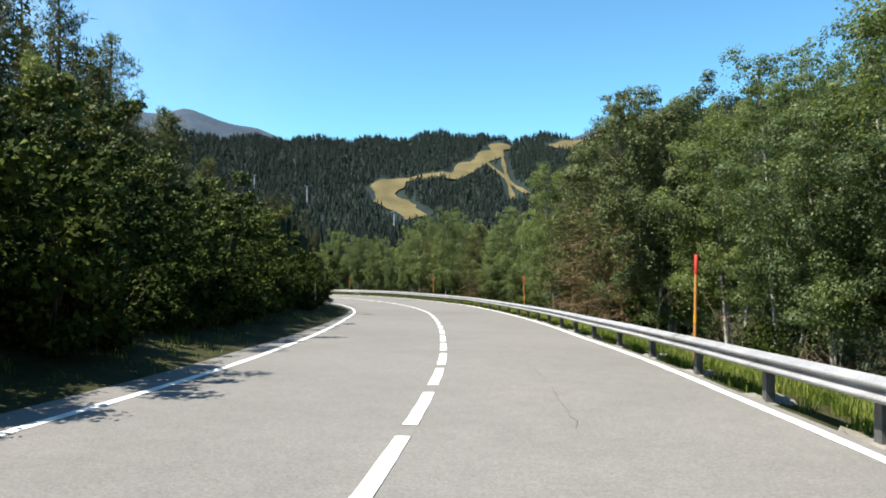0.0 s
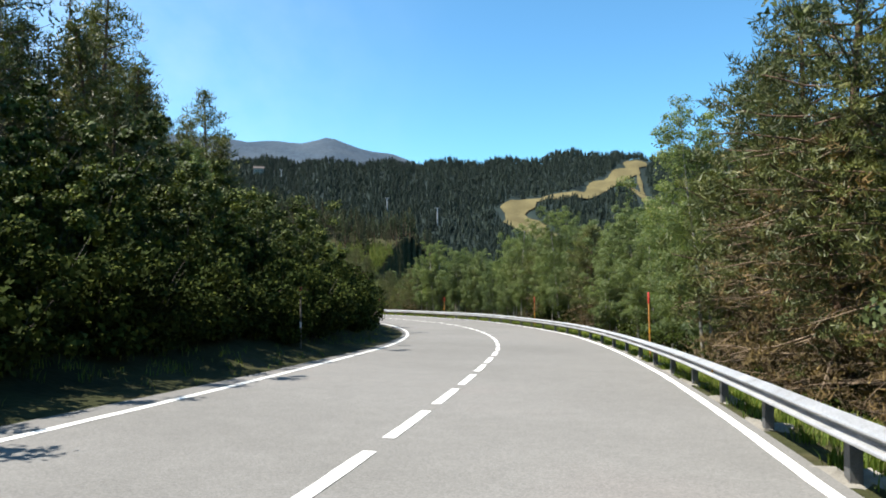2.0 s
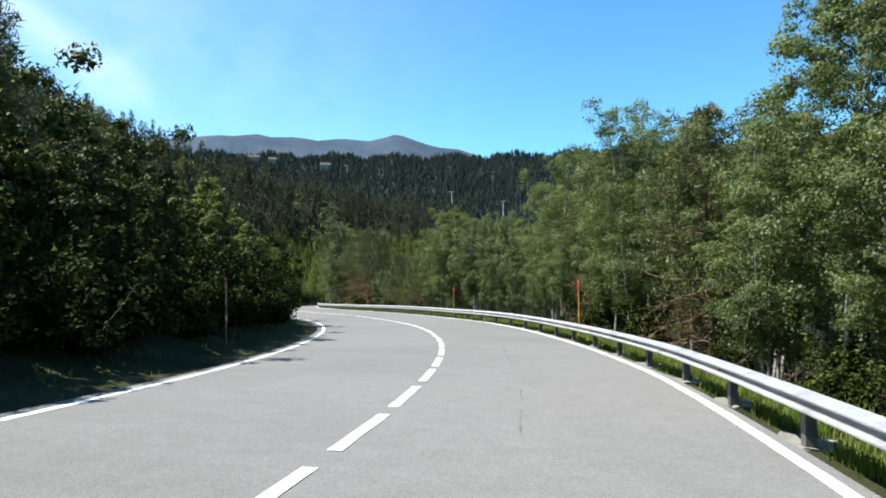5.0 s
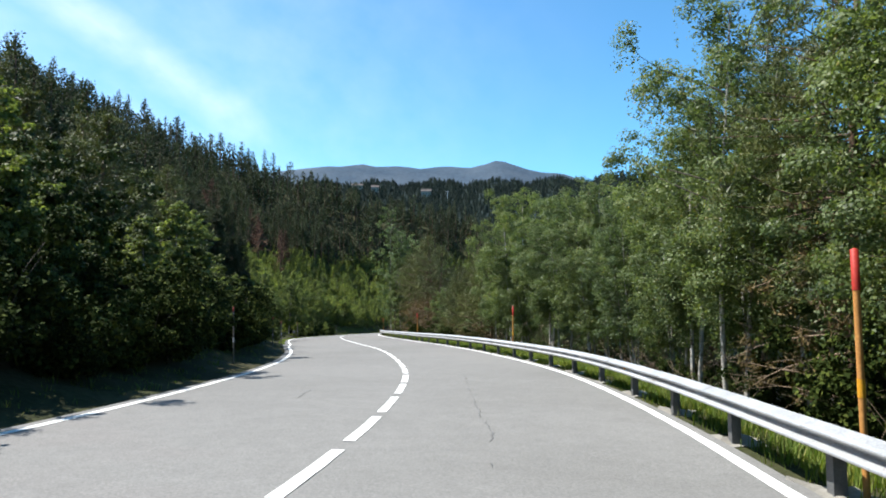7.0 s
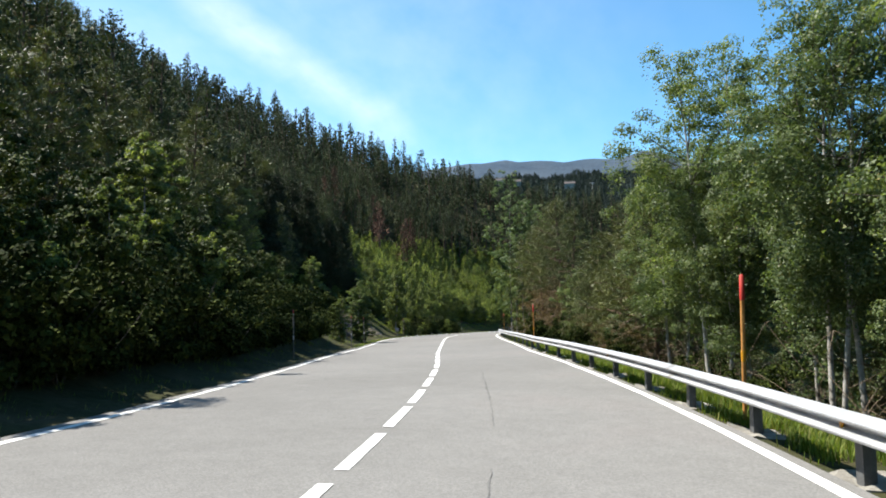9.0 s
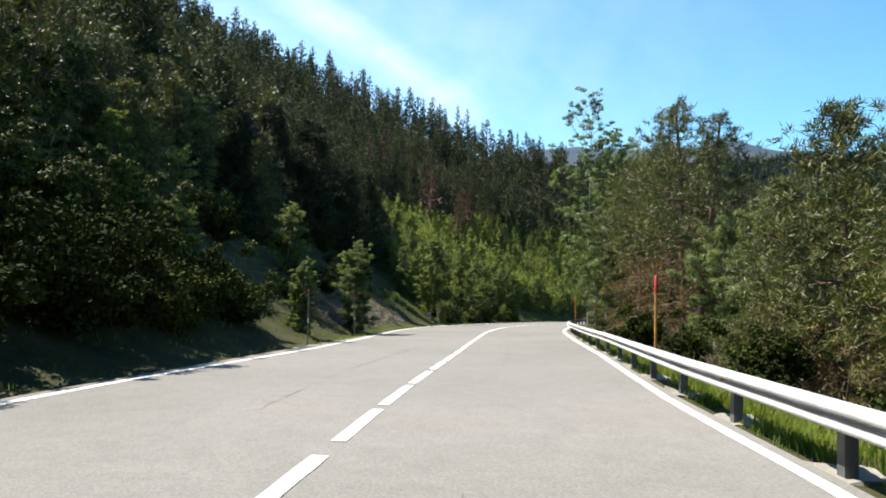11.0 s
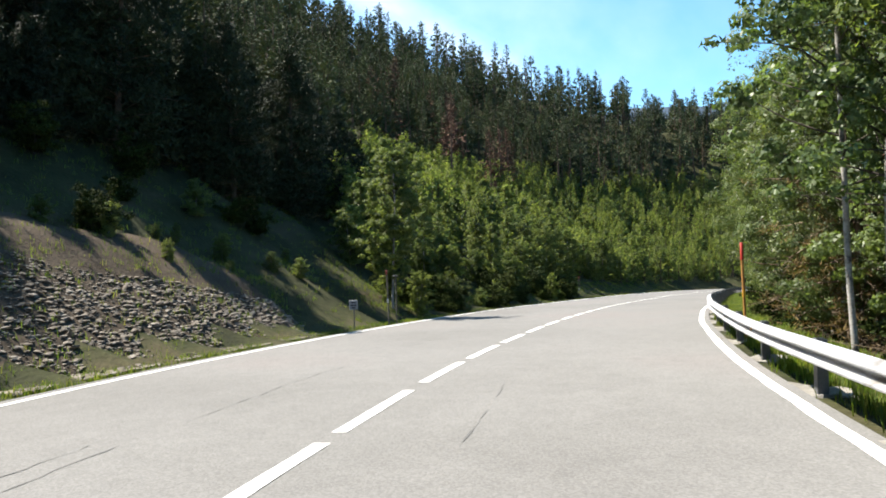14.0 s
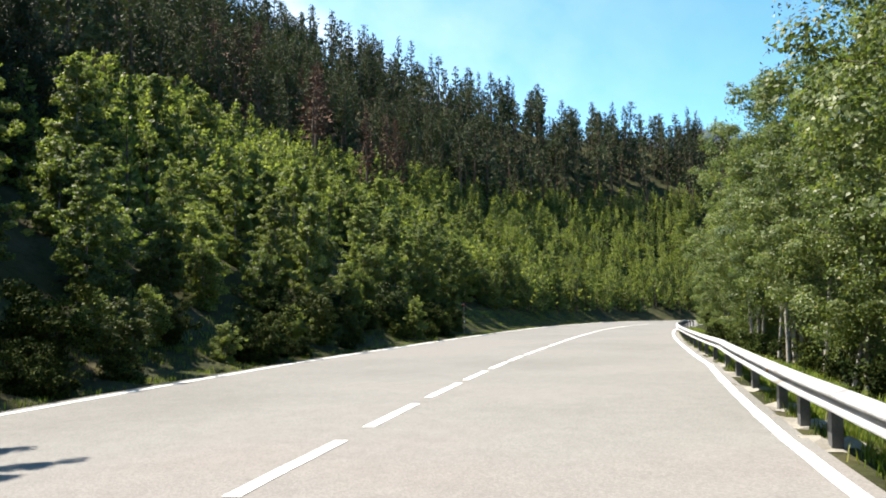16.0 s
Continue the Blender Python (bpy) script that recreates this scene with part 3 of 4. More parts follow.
for k, a in enumerate(dash_end):
    ss = np.linspace(a - (1.88 if a < 90 else 2.06) + 0.06 * math.sin(k * 2.7), a, 6)
    w = 0.068 + rnd_paint.normal(0, 0.003, (2, 6))
    tagged(new("dash", ribbon("dash", ss, -w[0], w[1], 0.006, PAINT)), "white painted dash on the road's centre line", "road marking", "dashes of the centre line", "structure")


def crack(s0, s1, lat0, lat1, wide, seed):
    """A wandering crack along the road."""
    r = np.random.RandomState(seed)
    s = np.arange(s0, s1, 0.18)
    lat = np.interp(s, [s0, s1], [lat0, lat1]) + np.cumsum(r.normal(0, 0.013, len(s))) + r.normal(0, 0.014, len(s))
    w = wide * np.clip(r.normal(0.4, 0.4, len(s)), 0.04, 1.3)
    knots = np.arange(0, len(s) + 5, 5)
    gaps = np.interp(np.arange(len(s)), knots, r.rand(len(knots)))
    me = ribbon("crack", s, lat - w, lat + w, 0.004, TAR)
    v, f = np.array([q.co for q in me.vertices]), np.array([q.vertices for q in me.polygons])
    part_of("crack", mesh_of("crack", v, f[gaps[:-1] > 0.36], TAR), road, "dark crack in the asphalt")


for k, c in enumerate([(6.5, 12, 1.52, 1.35, 0.006), (30, 36, 1.5, 1.6, 0.005), (39.5, 47, 1.58, 1.50, 0.017), (47, 57, 1.50, 1.36, 0.014), (57, 64, 1.36, 1.30, 0.009), (68, 79, 1.25, 1.18, 0.012),
                       (79, 86, 1.2, 1.3, 0.006), (56, 61, -1.75, -1.55, 0.008), (88, 96, -1.3, -1.55, 0.006), (93, 106, -1.55, -1.62, 0.013), (106, 113, -1.65, -1.95, 0.011), (110.5, 124, -1.72, -1.93, 0.012),
                       (121.5, 130.5, -1.80, -2.05, 0.011), (94, 104, 1.30, 1.29, 0.011), (102.5, 116, 1.31, 1.20, 0.013), (121, 132, 1.30, 1.42, 0.009)]):
    crack(*c, 200 + k)

# ---- guard rail ----
RAIL_OUT = 0.30
wave = np.linspace(-1, 1, 17)
RAIL_HALF = 0.118
w_profile = np.stack([0.045 - 0.050 * np.cos(wave * 2 * math.pi) - 0.02 * (np.abs(wave) > 0.95), wave * RAIL_HALF], 1)


def rail_up(s):
    """The height of the beam's middle above the road."""
    return np.interp(s, [4, 12, 100, 118, 126, 134], [0.47, 0.42, 0.42, 0.385, 0.40, 0.45])


rail = tagged(new("guard_rail"), "galvanised steel crash barrier with double wave beam", "guard rail")
post_at = np.interp(np.arange(-11, 79), [-11, 0, 3, 5, 9, 14, 19, 22, 26, 29, 36, 40, 45, 48, 52, 54, 78],
                    [-15.5, 8.6, 15.75, 20.85, 30.3, 42.2, 53.7, 60.2, 69.45, 76.3, 93.3, 102.85, 115.3, 123.9, 134.5, 137.0, 194.0])
for k in range(0, len(post_at) - 2, 2):
    a, c = post_at[k], post_at[k + 2] + 0.22
    rs = np.linspace(a, c, 7)
    lap = np.linspace(0.004, 0.0, 7)
    prof = [on_road(rs, half_right(rs) + RAIL_OUT - 0.05 - x - lap, rail_up(rs) + z) for x, z in w_profile]
    v = np.stack(prof, 1).reshape(-1, 3)
    part_of("beam", mesh_of("beam", v, grid_faces(len(rs), len(w_profile)), ZINC, smooth=True), rail)


def channel(name, wide, deep, low, high, wall, mat):
    """An upright steel channel, open to one side."""
    o = [(-wide / 2, -deep / 2), (wide / 2, -deep / 2), (wide / 2, -deep / 2 + wall), (-wide / 2 + wall, -deep / 2 + wall),
         (-wide / 2 + wall, deep / 2 - wall), (wide / 2, deep / 2 - wall), (wide / 2, deep / 2), (-wide / 2, deep / 2)]
    bm = bmesh.new()
    ring = [[bm.verts.new((x, y, z)) for x, y in o] for z in (low, high)]
    for i in range(8):
        j = (i + 1) % 8
        bm.faces.new((ring[0][i], ring[0][j], ring[1][j], ring[1][i]))
    bm.faces.new(ring[1])
    bmesh.ops.recalc_face_normals(bm, faces=bm.faces[:])
    me = bpy.data.meshes.new(name)
    bm.to_mesh(me)
    bm.free()
    me.materials.append(mat)
    return me


def box_mesh(name, size, mat, bevel=0.0, at=(0, 0, 0)):
    bm = bmesh.new()
    bmesh.ops.create_cube(bm, size=1.0, matrix=Matrix.Translation(at) @ Matrix.Diagonal((*size, 1)))
    if bevel:
        bmesh.ops.bevel(bm, geom=bm.edges[:], offset=bevel, segments=1, affect="EDGES")
    me = bpy.data.meshes.new(name)
    bm.to_mesh(me)
    bm.free()
    me.materials.append(mat)
    return me


post_me = channel("post", 0.10, 0.12, -0.4, 0.49, 0.012, POST)
spacer_me = box_mesh("spacer", (0.07, 0.09, 0.19), POST, 0.008)
foot_mes = []
for k in range(4):
    bm = bmesh.new()
    bmesh.ops.create_cube(bm, size=1.0, matrix=Matrix.Diagonal((0.5, 0.52, 0.14, 1)))
    bmesh.ops.subdivide_edges(bm, edges=bm.edges[:], cuts=2, use_grid_fill=True)
    r = np.random.RandomState(k)
    for v in bm.verts:
        v.co += Vector(r.normal(0, 0.022, 3))
    me = bpy.data.meshes.new("footing")
    bm.to_mesh(me)
    bm.free()
    me.materials.append(CONCRETE)
    foot_mes.append(me)
amber_me = box_mesh("reflector", (0.02, 0.05, 0.07), AMBER, 0.008)
for k, s in enumerate(post_at):
    turn = Matrix.Rotation(heading(s), 4, "Z")
    p = on_road(s, half_right(s) + RAIL_OUT + 0.10)
    part_of("post", post_me, rail, "dark weathered steel post").matrix_basis = Matrix.Translation(p) @ turn
    q = on_road(s, half_right(s) + RAIL_OUT + 0.005, rail_up(s))
    part_of("spacer", spacer_me, rail).matrix_basis = Matrix.Translation(q) @ turn
    f = on_road(s + 0.05, half_right(s) + RAIL_OUT + 0.12, -0.10)
    part_of("footing", foot_mes[k % 4], rail, "rough concrete footing").matrix_basis = Matrix.Translation(f) @ turn @ Matrix.Rotation(0.3 * math.sin(k * 2.3), 4, "Z")
    if k % 4 == 1:
        q = on_road(s, half_right(s) + RAIL_OUT - 0.07, rail_up(s))
        part_of("reflector", amber_me, rail, "small amber reflector").matrix_basis = Matrix.Translation(q) @ turn


# ---- snow poles, marker sign ----
def snow_pole(s, lat, tall, painted, lean, seed):
    r = np.random.RandomState(seed)
    base = on_road(s, lat)
    z = float(height(base[:1], base[1:2])[0])
    top = tagged(new("snow_pole"), "orange roadside snow pole with a red top" if painted else "grey weathered roadside snow pole with a red top", "snow pole", "snow poles")
    top.matrix_basis = Matrix.Translation((base[0], base[1], z)) @ Matrix.Rotation(lean, 4, "Y") @ Matrix.Rotation(r.normal(0, 0.01), 4, "X")
    up = base[2] - z
    R0, cap = (0.026, 0.32) if painted else (0.022, 0.14)
    v, f = tube([(0, 0, -0.3), (0, 0, up + tall - cap)], [R0, R0], 10)
    part_of("shaft", mesh_of("shaft", v, f, ORANGE if painted else WOOD, smooth=True), top)
    v, f = tube([(0, 0, up + tall - cap), (0, 0, up + tall - 0.01), (0, 0, up + tall)], [R0 + 0.004, R0 + 0.004, 0.01], 10)
    part_of("red_top", mesh_of("red_top", v, f, RED if painted else SHADED_OLD_RED, smooth=True), top)
    v, f = tube([(0, 0, up + 0.72), (0, 0, up + 0.86)], [R0 + 0.003, R0 + 0.003], 10)
    part_of("band", mesh_of("band", v, f, AMBER if painted else WHITE, smooth=True), top, "reflective band")
    return top


for k, (s, up) in enumerate([(-9.0, 1.85), (11.6, 1.85), (32.0, 1.88), (53.6, 1.85), (72.5, 1.8), (94.0, 1.85), (121.6, 1.72)]):
    snow_pole(s, half_right(s) + 0.56, up, True, 0.02 * math.sin(k * 1.7 + 1), 300 + k)
for k, (s, off) in enumerate([(29.7, 1.45), (49.5, 1.4), (69.5, 1.12), (88.0, 0.9), (101.9, 0.66), (109.0, 0.6), (128.8, 0.42), (165.0, 0.8)]):
    snow_pole(s, -half_left(s) - off, 1.8, False, 0.015 * math.sin(k * 2.1), 320 + k)


def marker_sign(s, lat):
    base = on_road(s, lat)
    z = float(height(base[:1], base[1:2])[0])
    top = tagged(new("marker_sign"), "small white roadside marker plate on a thin post", "road sign")
    top.matrix_basis = Matrix.Translation((base[0], base[1], z)) @ Matrix.Rotation(heading(s) + 0.2, 4, "Z")
    v, f = tube([(0, 0, -0.3), (0, 0, 0.85)], [0.02, 0.02], 8)
    part_of("post", mesh_of("post", v, f, POST, smooth=True), top)
    plate = part_of("plate", box_mesh("plate", (0.26, 0.02, 0.28), SIGN, 0.008, (0, -0.035, 0.80)), top, "white enamel plate")
    for x, zz, w in ((0, 0.87, 0.16), (0, 0.79, 0.18), (0, 0.72, 0.11)):
        part_of("bar", box_mesh("bar", (w, 0.006, 0.035), DARK, 0.0, (x, -0.049, zz)), plate, "dark bar of lettering")


marker_sign(126.4, -half_left(126.4) - 0.55)


def stake(s, lat):
    """A thin stake with a short board nailed across its head."""
    base = on_road(s, lat)
    z = float(height(base[:1], base[1:2])[0])
    top = tagged(new("stake"), "thin grey wooden stake with a short crossboard", "stake")
    top.matrix_basis = Matrix.Translation((base[0], base[1], z)) @ Matrix.Rotation(heading(s), 4, "Z")
    v, f = tube([(0, 0, -0.3), (0.02, 0, 1.7)], [0.022, 0.018], 8)
    part_of("post", mesh_of("post", v, f, WOOD, smooth=True), top)
    part_of("crossboard", box_mesh("crossboard", (0.2, 0.025, 0.05), WOOD, 0.006, (0.02, -0.035, 1.68)), top)


stake(129.7, -half_left(129.7) - 0.5)

# ---- trees ----
rnd = np.random.RandomState(7)


def mid_pine(seed, tall, wide, low, branches=34, blades=13, size=0.036, spread=0.8, point=1.6):
    """A lighter pine for the hillside: a bare stem below a ragged crown of small blades."""
    r = np.random.RandomState(seed)
    lean = r.normal(0, 0.02, 2)
    tv, tf = tube([(0, 0, -0.05), (lean[0] * 0.5, lean[1] * 0.5, 0.5), (lean[0], lean[1], 1.0)], [0.017, 0.012, 0.003], 5)
    pieces_v, pieces_f, n = [], [], 0
    for k in range(branches):
        g = (k + r.uniform(0, 1)) / branches
        f = low + (1 - low) * g
        reach = wide * (1 - g ** point) ** spread * r.uniform(0.45, 1.15) + 0.008
        a = k * 2.4 + r.uniform(-0.6, 0.6)
        d = np.array([math.cos(a), math.sin(a), 0.15 + 0.5 * g])
        h = r.uniform(0.3, 1.0, blades)[:, None]
        q = np.array([lean[0] * f, lean[1] * f, f]) + d * reach * h + r.normal(0, 0.018, (blades, 3))
        w = d * 0.8 + np.array([0, 0, 0.3]) + r.normal(0, 0.5, (blades, 3))
        w /= np.linalg.norm(w, axis=1)[:, None]
        e = np.cross(w, r.normal(size=(blades, 3)))
        e /= np.linalg.norm(e, axis=1)[:, None]
        sz = size * (1.15 - 0.65 * g) * r.uniform(0.6, 1.3, blades)[:, None]
        pieces_v.append(np.stack([q - e * sz * 0.5, q + e * sz * 0.5, q + w * sz * 1.4], 1).reshape(-1, 3))
        pieces_f.append(np.arange(3 * blades).reshape(-1, 3) + n)
        n += 3 * blades
    v, f = np.concatenate(pieces_v), np.concatenate(pieces_f)
    tri = np.concatenate([tf[:, [0, 1, 2]], tf[:, [0, 2, 3]]]) + len(v)
    return np.concatenate([v, tv]), np.concatenate([f, tri]), np.r_[np.zeros(len(f)), np.ones(len(tri))]


def needle_tris(tufts, blades, size, r):
    """Tufts of needles that stand out and up from their twig."""
    n = len(tufts) * blades
    d = r.normal(size=(n, 3))
    d /= np.linalg.norm(d, axis=1)[:, None]
    d[:, 2] += 0.55
    d /= np.linalg.norm(d, axis=1)[:, None]
    e = np.cross(d, r.normal(size=(n, 3)))
    e /= np.maximum(np.linalg.norm(e, axis=1), 1e-5)[:, None]
    sz = size * r.uniform(0.7, 1.25, n)[:, None]
    at = np.repeat(tufts, blades, 0) + r.normal(0, 0.42 * size, (n, 3)) * np.array([1, 1, 0.55])
    v = np.stack([at - e * sz * 0.085, at + e * sz * 0.085, at + d * sz], 1)
    return v.reshape(-1, 3), np.arange(3 * n).reshape(-1, 3)


def roadside_pine(seed, tall, wide, low, whorls=19, tufts=15, blades=26, size=0.17):
    """Whorls of crooked limbs; needles in tufts towards the ends, the lowest limbs bare and dry."""
    r = np.random.RandomState(seed)
    stem, dry, spots, brown = [], [], [], []
    tp, tr = limb((0, 0, -0.4), (r.normal(0, 0.04), r.normal(0, 0.04), 1), tall, 0.04 + 0.011 * tall, r, 0.06, 0.02, 9)
    stem.append(tube(tp, tr, 8))
    for k in range(whorls):
        f = 0.07 + 0.91 * k / (whorls - 1)
        for j in range(5):
            a = j * 1.256 + k * 0.7 + r.uniform(-0.4, 0.4)
            ff = f + r.uniform(-0.02, 0.02)
            at = np.array([np.interp(ff * 8, np.arange(9), tp[:, c]) for c in range(3)])
            g = max(0.0, (f - low) / (1 - low))
            reach = wide * (1.0 if f < low else (1 - g ** 1.5) ** 0.8) * r.uniform(0.6, 1.1) + 0.15
            if f < low:
                reach *= 0.75
            lp, lr = limb(at, (math.cos(a), math.sin(a), -0.1 + 0.8 * g), reach, 0.010 + 0.008 * reach, r, 0.24, 0.03 if f >= low else -0.03, 6)
            (stem if f >= low else dry).append(tube(lp, lr, 4))
            if f < low:
                h = r.uniform(0.25, 1.05, 9)
                brown.append(np.stack([np.interp(h * 5, np.arange(6), lp[:, c]) for c in range(3)], 1) + r.normal(0, 0.14, (9, 3)))
                for q in range(5):
                    b0 = lp[r.randint(1, 5)]
                    sp, sr = limb(b0, lp[-1] - lp[0] + r.normal(0, 0.7, 3), reach * 0.45, 0.007, r, 0.3, 0, 4)
                    dry.append(tube(sp, sr, 3))
                if f < low * 0.75 or r.rand() < 0.5:
                    continue
            m = max(3, int(tufts * reach / wide) + 2)
            h = r.uniform(0.3, 1.05, m)
            q = np.stack([np.interp(h * 5, np.arange(6), lp[:, c]) for c in range(3)], 1) + r.normal(0, 0.07 + 0.08 * reach, (m, 3))
            spots.append(q)
    return stem[0], joined(stem[1:]), needle_tris(np.concatenate(spots), blades, size, r), joined(dry), needle_tris(np.concatenate(brown), 12, 0.17, r)


def pine_thing(args, label, leaf=PINE_LEAF):
    trunk, limbs, needles, dry, brown = roadside_pine(*args)
    top = new("pine")
    part_of("trunk", mesh_of("trunk", *trunk, PINE_BARK, smooth=True), top)
    tagged(part_of("branchwork", mesh_of("branchwork", *limbs, PINE_BARK, smooth=True), top), kind="stuff")
    tagged(part_of("crown", mesh_of("crown", *needles, leaf), top), kind="stuff")
    tagged(part_of("deadwood", mesh_of("deadwood", *dry, TWIG, smooth=True), top, "bare dry brown lower limbs"), kind="stuff")
    tagged(part_of("dry_needles", mesh_of("dry_needles", *brown, DRY_LEAF), top, "withered brown lower needles"), kind="stuff")
    return tagged(top, label, "tree")


birches = [tree_thing("birch", birch(11 + i, h, w, n, lo, 0.043, st, wp, 0.6), BIRCH_BARK, BIRCH_LEAF, "silver birch with pale trunk and dense green crown", "tree")
           for i, (h, w, n, lo, st, wp) in enumerate([(8.5, 2.3, 46000, 0.30, 1, 0.6), (7.5, 2.1, 43000, 0.20, 2, 0.5), (9.5, 2.7, 57000, 0.33, 2, 1.0), (6.5, 1.9, 39000, 0.14, 1, 0.4), (8.0, 2.4, 47000, 0.32, 3, 0.6)])]
back_birches = [tree_thing("birch", birch(26 + i, h, w, 15000, 0.08, 0.1, 1, 0.6), BIRCH_BARK, BIRCH_LEAF, "silver birch standing back from the rail", "tree")
                for i, (h, w) in enumerate([(9.0, 2.2), (10.5, 2.5)])]
aspen = tree_thing("aspen", birch(29, 11.5, 2.3, 46000, 0.20, 0.05, 3, 0.1, 0.3, 2.6), BIRCH_BARK, ASPEN_LEAF, "tall ragged aspen with bright green leaves", "tree")
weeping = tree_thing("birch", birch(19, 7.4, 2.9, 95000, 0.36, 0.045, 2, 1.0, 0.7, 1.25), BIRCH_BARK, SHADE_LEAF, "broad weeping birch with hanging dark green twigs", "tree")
bank_tree = tree_thing("young_birch", birch(24, 5.6, 1.65, 60000, 0.06, 0.046, 2, 0.2, 0.6, 1.9), BIRCH_BARK, YOUNG_LEAF, "dense bright green young birch leafy to the ground", "tree")
sapling = tree_thing("young_birch", birch(25, 6.3, 1.8, 52000, 0.24, 0.046, 1, 0.3, 0.7, 2.0), BIRCH_BARK, YOUNG_LEAF, "tall bright green young birch above a bare trunk", "tree")
slim = [tree_thing("young_birch", birch(21 + i, h, w, int(n * 1.7), 0.05, 0.06, st, 0.1, 0.7, 1.7), BIRCH_BARK, YOUNG_LEAF, "young birch with bright green leaves on the bank", "tree")
        for i, (h, w, n, st) in enumerate([(4.8, 1.25, 10000, 1), (3.6, 1.2, 8000, 2), (5.6, 1.3, 12000, 1), (2.8, 1.2, 6500, 2)])]


def thicket(seed, tall, wide):
    """Bare tangled twigs of dry undergrowth."""
    r = np.random.RandomState(seed)
    wood = []
    for k in range(16):
        a = r.uniform(0, 6.28)
        lp, lr = limb((r.normal(0, 0.3), r.normal(0, 0.3), -0.1), (math.cos(a) * 0.8, math.sin(a) * 0.8, r.uniform(0.4, 1.2)), tall * r.uniform(0.6, 1.2), 0.012, r, 0.35, 0.0, 6)
        wood.append(tube(lp, lr, 4))
        for j in range(6):
            sp, sr = limb(lp[r.randint(1, 6)], r.normal(0, 1, 3), wide * r.uniform(0.25, 0.6), 0.006, r, 0.4, 0.0, 4)
            wood.append(tube(sp, sr, 3))
    top = new("thicket")
    tagged(part_of("branchwork", mesh_of("branchwork", *joined(wood), TWIG, smooth=True), top), kind="stuff")
    return tagged(top, "dry brown tangle of bare undergrowth twigs", "bush")


thickets = [thicket(61 + i, h, w) for i, (h, w) in enumerate([(1.8, 1.4), (2.4, 1.6), (1.3, 1.2)])]
pines = [pine_thing((31 + i, h, w, lo), "dark green pine with bare dry lower limbs") for i, (h, w, lo) in enumerate([(8.5, 2.4, 0.48), (9.5, 2.5, 0.54), (7.0, 2.1, 0.38), (10.5, 2.7, 0.52)])]
bare_pine = pines.pop()
back_pines = [pine_thing((41 + i, h, w, lo, 17, 11, 11, 0.27), "dark green pine standing back among other trees") for i, (h, w, lo) in enumerate([(8.5, 2.2, 0.25), (9.5, 2.3, 0.3), (7.5, 2.0, 0.15)])]
spruces = [pine_thing((46 + i, h, w, 0.1, 24, 16, 13, 0.24), "dense conifer leafy to the ground on the bank, its needles coloured as in shade", SHADED_SPRUCE_LEAF) for i, (h, w) in enumerate([(6.5, 1.7), (8.0, 1.9), (5.2, 1.5)])]
# tall shrubs take the sunlit leaf colour, low ones the shaded one
shrubs = [tree_thing("shrub", shrub(51 + i, h, w, int(n * 1.75), 0.08), PINE_BARK, SUNLIT_CREST_LEAF if i > 1 else SHADED_SHRUB_LEAF, "leafy green shrub on the bank", "shrub")
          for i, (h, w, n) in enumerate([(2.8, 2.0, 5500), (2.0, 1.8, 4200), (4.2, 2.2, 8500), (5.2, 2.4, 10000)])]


def plant(kind, x, y, size, turn, group, lean=0.0):
    z = float(height(np.array([x]), np.array([y]))[0])
    m = Matrix.Translation((x, y, z - 0.05)) @ Matrix.Rotation(turn, 4, "Z") @ Matrix.Rotation(lean, 4, "X") @ Matrix.Scale(size, 4)
    return tagged(copy_thing(kind, m), group=group)


def plant_at(kind, s, lat, size, turn, group):
    p = on_road(s, lat)
    return plant(kind, p[0], p[1], size, turn, group)


def plant_row(kinds, s0, s1, step, out0, out1, lo, hi, side, group, seed):
    r = np.random.RandomState(seed)
    s = s0
    while s < s1:
        edge = half_right(s) if side > 0 else half_left(s)
        plant_at(kinds[r.randint(len(kinds))], s, side * (edge + r.uniform(out0, out1)), r.uniform(lo, hi), r.uniform(0, 6.28), group)
        s += step * r.uniform(0.65, 1.35)


RIGHTS, LEFTS = "trees beside the guard rail", "trees on the bank"
# right of the road: birches and pines in turn
for k, (s0, s1, kinds, step, a, b, lo, hi) in enumerate([
        (-7.6, 19.1, birches, 1.6, 2.0, 3.0, 0.56, 0.74), (22.4, 31.5, pines, 1.75, 2.4, 3.3, 0.62, 0.80), (33.0, 47.2, birches[:2] + birches[3:], 1.8, 2.2, 3.4, 0.60, 0.80),
        (51.1, 63.0, birches[:3] + birches[4:], 1.85, 2.2, 3.3, 0.62, 0.78), (63.0, 83.8, birches[:1] + birches[2:3] + birches[4:], 1.9, 2.3, 3.5, 0.56, 0.74), (83.8, 101.8, pines[2:] + birches[3:4], 2.2, 2.8, 3.9, 0.70, 0.90),
        (102.9, 114.5, pines[:2] + [bare_pine], 2.2, 2.8, 4.0, 0.80, 1.0), (122.5, 129.9, birches[3:] + pines[2:], 1.9, 2.2, 2.9, 0.76, 1.01), (131.1, 141.5, birches[:1] + birches[2:3] + birches[4:], 2.0, 2.5, 3.4, 0.92, 1.12), (141.5, 183.2, birches[:2] + birches[3:], 2.2, 2.4, 3.7, 0.82, 1.02)]):
    plant_row(kinds, s0, s1, step, a, b, lo, hi, 1, RIGHTS, 400 + k)
plant_row(back_pines + back_birches, -7.6, 78.4, 2.6, 4.2, 6.5, 0.58, 0.76, 1, RIGHTS, 421)
plant_row(back_pines + back_birches, -7.6, 78.4, 3.2, 7.5, 11.0, 0.64, 0.84, 1, RIGHTS, 422)
